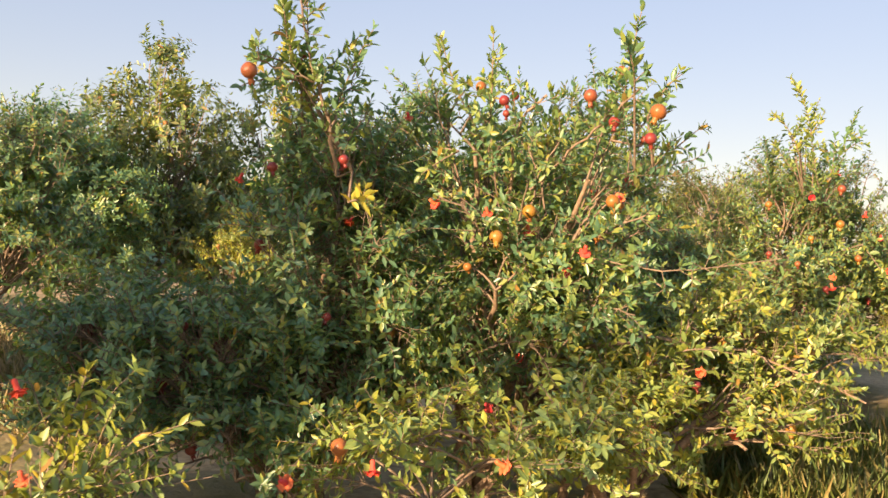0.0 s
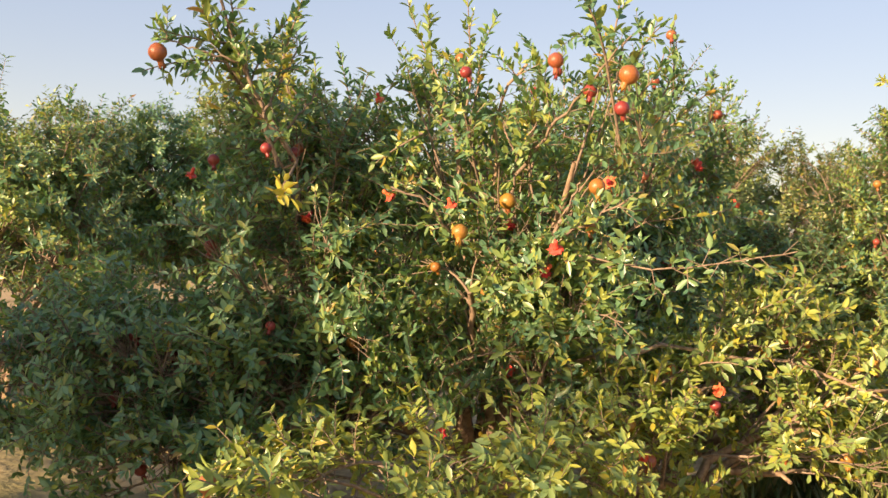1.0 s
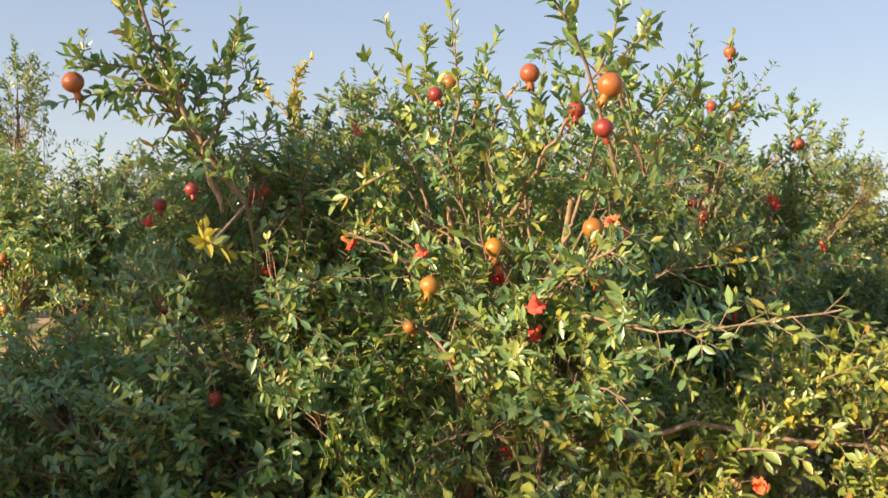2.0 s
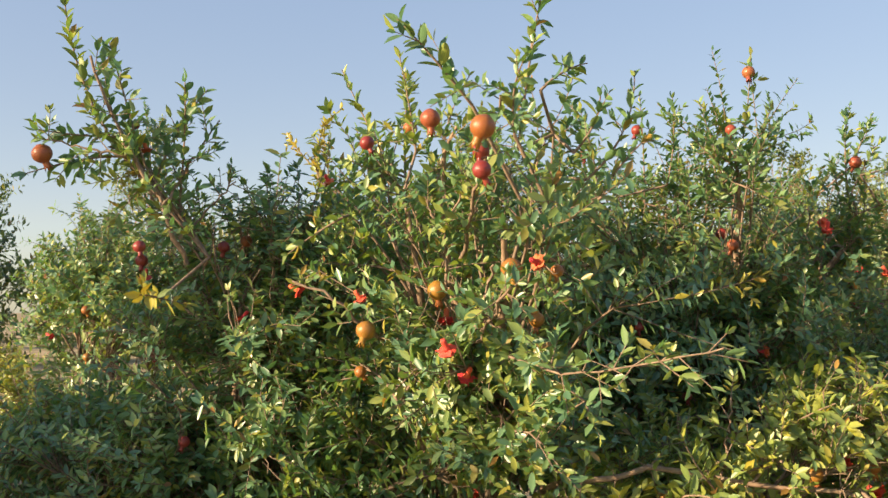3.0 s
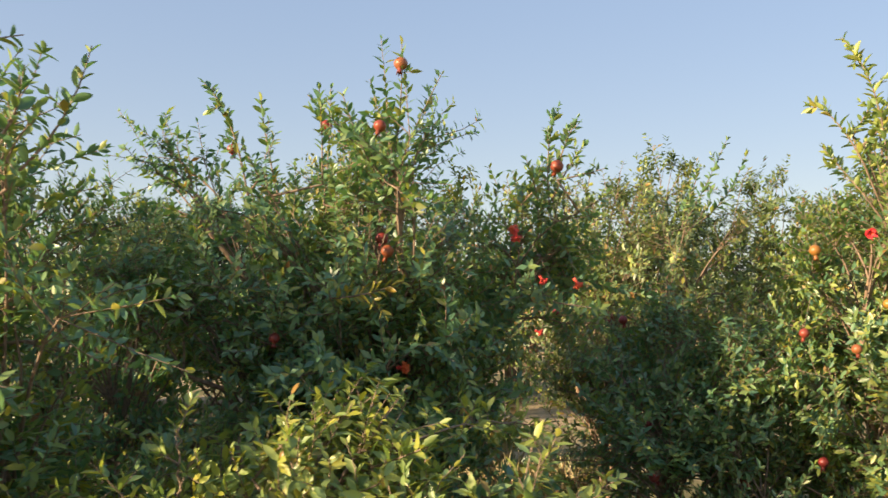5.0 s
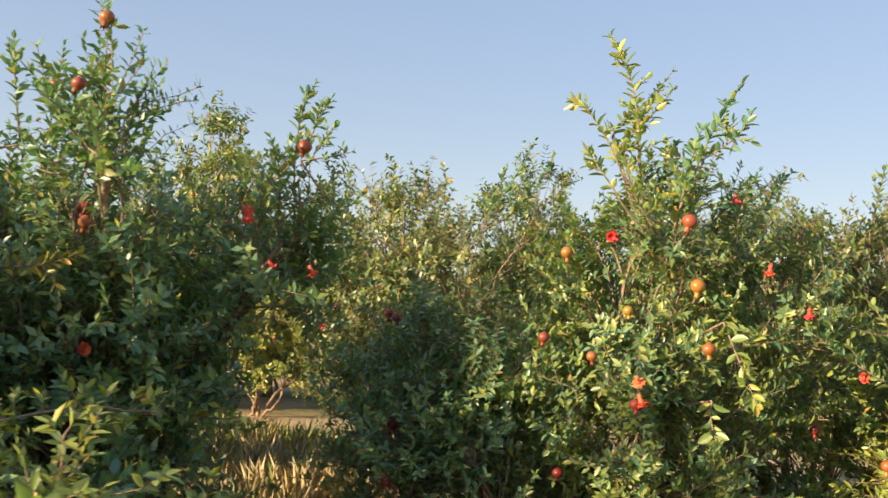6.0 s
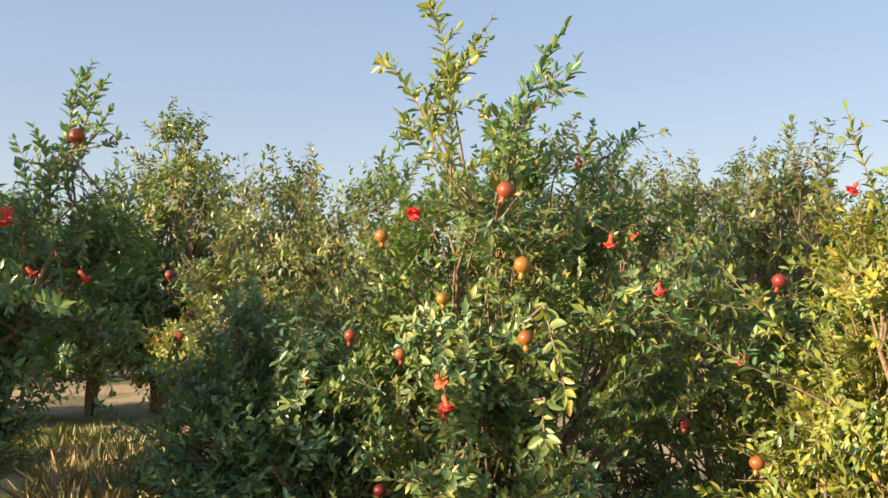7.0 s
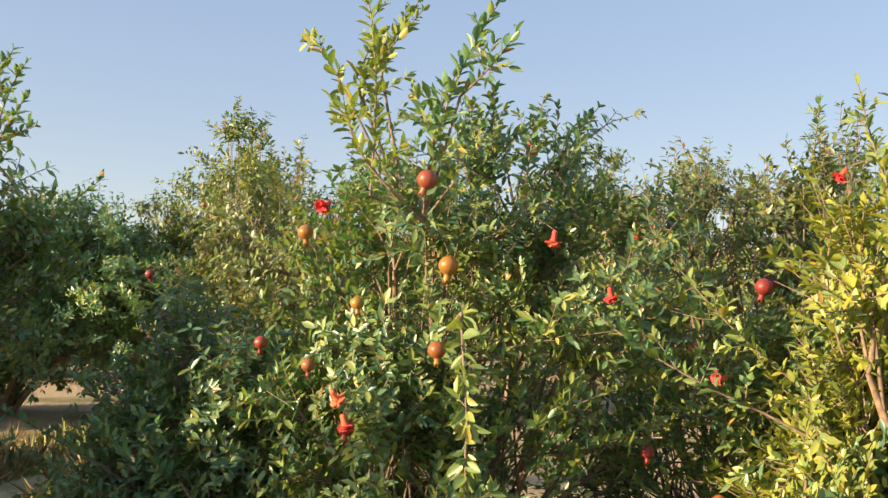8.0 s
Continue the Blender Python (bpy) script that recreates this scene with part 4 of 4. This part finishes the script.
plan("sunlit pomegranate shrub with large fruit and two tall leafy shoots", (2.9, 8.2),
      [(2.85, 8.05, 1.25, 0.68, 0.5, 0.66), (2.3, 8.2, 0.7, 0.6, 0.45, 0.7), (3.2, 8.2, 0.75, 0.6, 0.45, 0.6, 0.5), (2.98, 8.45, 1.88, 0.38, 0.35, 0.38), (3.4, 8.35, 1.45, 0.45, 0.4, 0.42), (2.7, 7.8, 0.42, 0.65, 0.4, 0.38), (2.75, 7.9, 1.65, 0.35, 0.3, 0.3), (2.75, 7.75, 0.8, 0.45, 0.3, 0.5), (2.85, 7.70, 0.75, 0.42, 0.26, 0.40, 1.2)],
      17, 0.95, 3, 0.048, 0.42,
      [((2.85, 7.6, 1.85), (2.66, 7.70, 2.80), 0.06, "y"), ((2.75, 7.65, 2.15), (2.52, 7.65, 2.48), 0.06, "y"), ((2.75, 7.7, 2.0), (2.56, 7.72, 2.26), 0.06, "y"), ((2.7, 7.7, 2.3), (2.80, 7.72, 2.48), 0.055, "y"), ((2.75, 7.65, 2.25), (2.98, 7.75, 2.55), 0.055, "y"), ((3.0, 7.7, 1.85), (3.28, 7.80, 2.57), 0.06, "g"), ((2.82, 7.7, 2.3), (2.956, 7.81, 2.64), 0.05, "y"), ((3.12, 7.75, 2.2), (3.32, 7.8, 2.42), 0.055, "g"),
       ((3.05, 7.7, 2.1), (3.1, 7.8, 2.35), 0.06, "g"), ((3.25, 8.0, 1.8), (3.34, 7.95, 2.15), 0.05, "g"), ((3.3, 8.1, 1.85), (3.5, 8.1, 2.2), 0.045, "g"), ((3.25, 7.55, 1.45), (3.41, 7.32, 1.12), 0.065, "y"),
       ((3.2, 7.7, 1.1), (3.28, 7.55, 0.85), 0.065, "y"), ((2.9, 7.6, 1.9), (2.8, 7.5, 2.2), 0.055, "y"), ((3.1, 7.75, 1.9), (2.95, 7.7, 2.25), 0.06, "g")],
      [(3.087, 7.597, 1.89, 0.043, "r"), (3.124, 7.677, 1.607, 0.043, "o"), (2.934, 7.311, 1.197, 0.030, "f"), (2.94, 7.355, 1.118, 0.032, "f"), (2.917, 7.4, 1.079, 0.034, "d"), (3.20, 7.488, 1.333, 0.036, "o"),
       (2.521, 7.649, 1.74, 0.036, "o"), (3.243, 8.05, 2.072, 0.03, "f"), (3.42, 7.88, 1.72, 0.032, "f"), (2.0, 7.88, 0.772, 0.032, "d"), (2.542, 7.6, 0.721, 0.032, "d"), (2.706, 7.459, 1.268, 0.03, "r"),
       (2.84, 7.55, 1.478, 0.03, "o"), (2.786, 7.45, 1.811, 0.03, "f"), (2.48, 7.47, 1.338, 0.03, "d"), (3.59, 7.95, 1.53, 0.028, "f")], wild=0.2)

plan("shaded blue-green pomegranate shrub with small dark fruit, low before its neighbour", (1.8, 7.9),
      [(1.70, 7.80, 0.85, 0.42, 0.36, 0.40), (2.05, 7.85, 0.75, 0.45, 0.36, 0.42), (1.85, 7.5, 0.42, 0.50, 0.32, 0.36), (2.3, 7.6, 0.5, 0.45, 0.3, 0.42), (1.75, 7.75, 1.12, 0.34, 0.3, 0.28), (2.08, 7.72, 1.02, 0.32, 0.26, 0.28), (1.6, 8.1, 1.1, 0.3, 0.3, 0.3)],
      24, 0.95, 3, 0.046, 0.15,
      [((1.55, 7.6, 1.0), (1.5, 7.42, 1.18), 0.06, "g"), ((1.7, 7.6, 0.9), (1.62, 7.4, 1.0), 0.06, "g"), ((1.95, 7.6, 0.85), (1.9, 7.4, 0.95), 0.06, "g"), ((2.1, 7.5, 0.8), (2.15, 7.3, 0.9), 0.06, "g")],
      [(1.692, 7.603, 0.853, 0.034, "d"), (1.78, 7.38, 0.62, 0.034, "d"), (2.17, 7.66, 0.595, 0.034, "d"), (1.40, 8.2, 1.38, 0.034, "d")])

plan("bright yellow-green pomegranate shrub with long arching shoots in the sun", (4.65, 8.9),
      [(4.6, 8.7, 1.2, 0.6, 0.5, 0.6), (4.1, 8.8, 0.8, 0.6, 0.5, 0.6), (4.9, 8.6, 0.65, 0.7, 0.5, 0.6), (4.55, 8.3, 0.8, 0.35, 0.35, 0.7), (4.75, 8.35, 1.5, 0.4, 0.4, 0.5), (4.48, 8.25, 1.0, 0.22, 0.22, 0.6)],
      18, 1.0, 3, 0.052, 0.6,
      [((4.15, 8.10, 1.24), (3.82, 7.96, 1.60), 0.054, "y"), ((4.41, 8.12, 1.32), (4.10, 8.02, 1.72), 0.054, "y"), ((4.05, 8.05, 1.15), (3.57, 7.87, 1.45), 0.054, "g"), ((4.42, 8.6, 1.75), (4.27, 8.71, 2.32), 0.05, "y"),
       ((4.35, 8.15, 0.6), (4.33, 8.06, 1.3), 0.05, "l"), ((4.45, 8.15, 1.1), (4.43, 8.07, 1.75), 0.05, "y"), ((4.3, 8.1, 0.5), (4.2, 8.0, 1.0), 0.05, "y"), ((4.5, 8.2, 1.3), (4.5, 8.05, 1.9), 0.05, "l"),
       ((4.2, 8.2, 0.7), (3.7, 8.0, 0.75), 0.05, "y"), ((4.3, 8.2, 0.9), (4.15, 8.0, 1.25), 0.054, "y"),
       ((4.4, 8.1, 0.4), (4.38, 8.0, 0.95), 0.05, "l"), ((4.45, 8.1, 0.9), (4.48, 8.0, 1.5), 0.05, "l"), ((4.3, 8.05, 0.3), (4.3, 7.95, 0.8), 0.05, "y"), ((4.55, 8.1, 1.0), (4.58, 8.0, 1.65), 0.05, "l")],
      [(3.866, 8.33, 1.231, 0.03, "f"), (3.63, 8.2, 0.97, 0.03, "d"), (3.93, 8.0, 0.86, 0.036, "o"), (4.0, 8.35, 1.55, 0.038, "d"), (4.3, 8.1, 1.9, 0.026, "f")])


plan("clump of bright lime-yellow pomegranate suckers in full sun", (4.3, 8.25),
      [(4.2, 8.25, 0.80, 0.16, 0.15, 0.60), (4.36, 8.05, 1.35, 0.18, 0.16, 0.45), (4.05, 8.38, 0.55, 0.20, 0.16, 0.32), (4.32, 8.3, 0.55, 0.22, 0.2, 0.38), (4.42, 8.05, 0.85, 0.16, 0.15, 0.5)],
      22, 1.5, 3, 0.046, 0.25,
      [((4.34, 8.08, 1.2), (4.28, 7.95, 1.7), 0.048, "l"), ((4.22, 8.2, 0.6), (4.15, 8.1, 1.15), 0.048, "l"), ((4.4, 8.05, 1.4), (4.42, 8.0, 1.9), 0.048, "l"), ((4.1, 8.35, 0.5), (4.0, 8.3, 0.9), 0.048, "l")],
      leaf=SUNNY_LIME)

plan("low sprouting pomegranate bush in full sun at the path's edge", (-1.3, 2.55),
     [(-1.10, 2.55, 0.60, 0.17, 0.16, 0.16, 0.6), (-1.16, 2.45, 0.40, 0.2, 0.2, 0.22, 0.5)],
     28, 0.55, 3, 0.045, 0.6,
     [((-1.06, 2.6, 0.66), (-0.97, 2.72, 0.92), 0.045, "l"), ((-1.1, 2.6, 0.68), (-1.02, 2.66, 0.97), 0.045, "l"), ((-1.12, 2.55, 0.6), (-1.0, 2.62, 0.80), 0.045, "l"), ((-1.15, 2.45, 0.5), (-1.11, 2.46, 0.82), 0.048, "w")],
     [(-1.15, 2.52, 0.94, 0.026, "f"), (-1.08, 2.42, 0.74, 0.022, "f")], leaf=SUNNY_LIME)

# added out of view to block the sun; lumps sized for the shade on the row
plan("tall dense pomegranate tree across the path that shades the low growth", (-5.61, -1.58),
     [(-5.44, -1.7, 1.2, 0.68, 0.68, 1.1), (-5.38, -1.74, 2.5, 0.6, 0.6, 0.8, 0.45), (-5.36, -1.75, 3.75, 0.55, 0.55, 0.8), (-6.02, -1.3, 1.2, 0.66, 0.66, 1.1), (-5.98, -1.32, 2.5, 0.66, 0.66, 0.85, 0.45), (-5.77, -1.47, 3.0, 0.5, 0.5, 0.7), (-5.07, -1.95, 2.3, 0.5, 0.5, 0.95), (-6.8, -0.7, 2.6, 0.55, 0.55, 0.6, 0.35), (-4.29, -2.49, 2.9, 0.30, 0.30, 0.33, 0.3)],
     21, 0.9, 1, 0.11, 0.2)

# a second unseen sun blocker, added to shade the growth further left
plan("dense pomegranate tree across the path beside its taller neighbour", (-8.64, 0.53),
     [(-8.4, 0.36, 1.1, 0.7, 0.7, 1.0), (-8.48, 0.42, 2.4, 0.65, 0.65, 0.9), (-9.3, 0.99, 1.2, 0.75, 0.75, 1.1), (-9.14, 0.87, 2.6, 0.7, 0.7, 0.9)],
     30, 1.0, 1, 0.11, 0.2)


plan("broad pomegranate tree of the next row, dark under its canopy", (-6.9, 12.5),
      [(-5.4, 12.8, 1.95, 1.15, 1.05, 0.55), (-6.1, 12.9, 1.6, 0.7, 0.7, 0.5), (-4.7, 12.7, 1.65, 0.7, 0.65, 0.45), (-5.5, 12.8, 2.5, 0.75, 0.75, 0.45), (-5.3, 13.8, 1.1, 1.2, 0.6, 1.0), (-5.3, 12.3, 1.2, 0.9, 0.45, 0.45), (-6.3, 12.5, 2.0, 0.8, 0.7, 0.75), (-5.5, 12.5, 0.88, 0.9, 0.5, 0.55), (-4.6, 12.75, 0.82, 0.5, 0.5, 0.45), (-6.5, 12.4, 0.9, 0.7, 0.5, 0.6), (-7.0, 12.4, 0.6, 0.6, 0.5, 0.55)],
      27, 0.7, 1, 0.08, 0.12)

plan("tall slender pomegranate tree of the next row against the sky", (-7.15, 10.2),
     [(-7.0, 10.1, 1.9, 0.70, 0.65, 0.75), (-7.2, 10.3, 2.9, 0.55, 0.5, 0.6, 0.8), (-7.33, 10.35, 3.6, 0.36, 0.36, 0.42, 0.7), (-6.9, 10.0, 1.1, 0.75, 0.65, 0.65)],
     37, 0.55, 1, 0.075, 0.3, [((-7.35, 10.33, 3.7), (-7.4, 10.31, 4.2), 0.055, "g"), ((-7.3, 10.35, 3.6), (-7.15, 10.4, 4.0), 0.055, "g"), ((-7.4, 10.3, 3.5), (-7.65, 10.25, 3.85), 0.055, "g")],
     leaf=FARLEAF)

plan("broad pomegranate tree of the next row beside its taller neighbour", (-6.2, 11.25),
     [(-6.2, 11.3, 2.2, 0.62, 0.55, 0.55), (-5.8, 11.8, 2.3, 0.45, 0.45, 0.45), (-6.4, 11.1, 1.4, 0.75, 0.65, 0.8), (-6.2, 10.75, 1.25, 0.55, 0.5, 0.6), (-5.85, 11.7, 1.3, 0.6, 0.55, 0.7)],
     38, 0.55, 1, 0.075, 0.3, [((-6.25, 11.3, 2.6), (-6.28, 11.3, 2.98), 0.05, "g"), ((-5.75, 11.8, 2.6), (-5.7, 11.79, 2.95), 0.05, "g")], leaf=FARLEAF)

plan("small yellow-green pomegranate shrub in full sun in the next row", (-2.85, 13.4),
     [(-3.15, 13.2, 0.80, 0.48, 0.45, 0.50), (-2.85, 13.35, 1.25, 0.42, 0.4, 0.40), (-2.55, 13.5, 0.70, 0.48, 0.4, 0.50), (-2.25, 13.65, 0.38, 0.34, 0.35, 0.36), (-2.85, 13.2, 0.55, 0.45, 0.4, 0.4, 1.2)],
     29, 0.7, 2, 0.055, 0.15, [((-3.2, 13.0, 0.9), (-3.6, 12.9, 0.95), 0.05, "l"), ((-2.7, 13.3, 1.5), (-2.6, 13.2, 1.8), 0.05, "l")],
     [(-3.25, 12.72, 1.09, 0.036, "o"), (-2.95, 12.85, 0.8, 0.036, "r"), (-2.5, 13.05, 1.0, 0.034, "o")], leaf=SUNNY_LIME)

plan("low yellow-green pomegranate shrub in full sun beyond the row", (-6.8, 8.2),
     [(-6.85, 8.15, 0.62, 0.38, 0.38, 0.34), (-6.7, 8.25, 0.35, 0.42, 0.4, 0.3), (-7.05, 8.3, 0.4, 0.3, 0.3, 0.3)],
     36, 0.7, 2, 0.055, 0.15, [((-6.85, 8.1, 0.8), (-6.8, 8.0, 1.1), 0.05, "l")], leaf=SUNNY_LIME)

for given, more in PLANNED:
    shrub(*given, **more)


# ---- the rest of the orchard: four far shrubs, copied along the rows ----
def far_shrub(label, lumps, seed, fruit, density=0.42, size=0.09):
    return shrub(label, (0, 0), lumps, seed, density, 1, size, 0.3, (), fruit, (), FARLEAF)


ROUND = [(0, 0, 1.1, .95, .9, .85), (-.55, .1, .8, .8, .8, .75), (.55, -.1, .75, .8, .75, .7), (.1, 0, 1.75, .5, .5, .55), (-.35, .2, 1.55, .4, .4, .5)]
TALL = [(0, 0, 1.3, 1.1, 1.0, 1.0), (-.5, .2, 2.1, .65, .65, .7), (.5, -.1, 1.9, .6, .6, .8), (.1, 0, .7, 1.2, 1.1, .7), (.1, 0, 2.65, .4, .4, .55), (-.75, 0, 1.2, .6, .6, .9)]
WIDE = [(0, 0, .9, 1.3, 1.1, .85), (-.7, .1, 1.4, .65, .65, .7), (.65, -.1, 1.5, .65, .65, .65), (.75, .2, 2.2, .3, .3, .6), (-.2, 0, 1.9, .45, .45, .65)]
kinds = [far_shrub("sunlit pomegranate shrub in the next row of the orchard", ROUND, 31, [(-.5, -.85, 1.2, .035, "r"), (.4, -.9, 1.5, .035, "d"), (-.2, -.8, .7, .03, "f")]),
         far_shrub("tall pomegranate tree in the next row of the orchard", TALL, 32, [(-.3, -.8, 1.6, .035, "r"), (.5, -.75, 2.1, .035, "o"), (.2, -.9, 1.0, .03, "f")]),
         far_shrub("broad pomegranate shrub in the next row of the orchard", WIDE, 33, [(-.8, -.6, 1.4, .035, "r"), (.6, -.7, 1.5, .035, "o"), (0, -.95, 1.0, .03, "f")])]
kinds += [far_shrub("distant pomegranate shrub of the orchard", ROUND, 34, [], 0.12, 0.15), far_shrub("distant tall pomegranate tree of the orchard", TALL, 35, [], 0.12, 0.15)]
rng = np.random.default_rng(77)
spots = [(-13.5, 4.6, 1, 1.0), (-11.9, 6.2, 2, 1.2), (-10.2, 7.8, 1, 1.1), (-9.6, 8.4, 2, 1.3), (-4.2, 15.72, 1, 1.0), (-7.2, 12.8, 1, 0.97), (-5.5, 13.9, 1, 0.97), (-4.9, 14.7, 1, 1.36),
         (-2.4, 16.0, 2, 1.35), (-0.6, 17.8, 1, 1.28), (0.9, 19.2, 1, 1.2), (2.7, 21.8, 1, 1.36), (4.5, 23.3, 2, 1.4), (6.2, 24.6, 1, 1.1), (8.0, 26.5, 0, 1.4),
         (6.6, 10.8, 0, 1.0), (8.2, 12.6, 2, 1.1)]
for off, step, first, last in ((17.5, 3.0, -6, 8), (24.0, 3.6, -7, 9), (36.0, 5.0, -7, 9)):
    for k in range(first, last):
        u = k * step
        spots.append((u * 0.707 - off * 0.707 + 0.5 + rng.normal(0, .4), u * 0.707 + off * 0.707 + 5.0 + rng.normal(0, .4), int(rng.integers(3, 5)), rng.uniform(1.0, 1.3)))
used = set()
for x, y, kind, s in spots:
    m = pose(x, y, 0, 0, 0, rng.uniform(0, 360))
    if kind in used:
        ob = copy_thing(kinds[kind], m)
    else:
        ob = kinds[kind]
        ob.matrix_basis = m
        used.add(kind)
    ob.scale = (s, s, s)
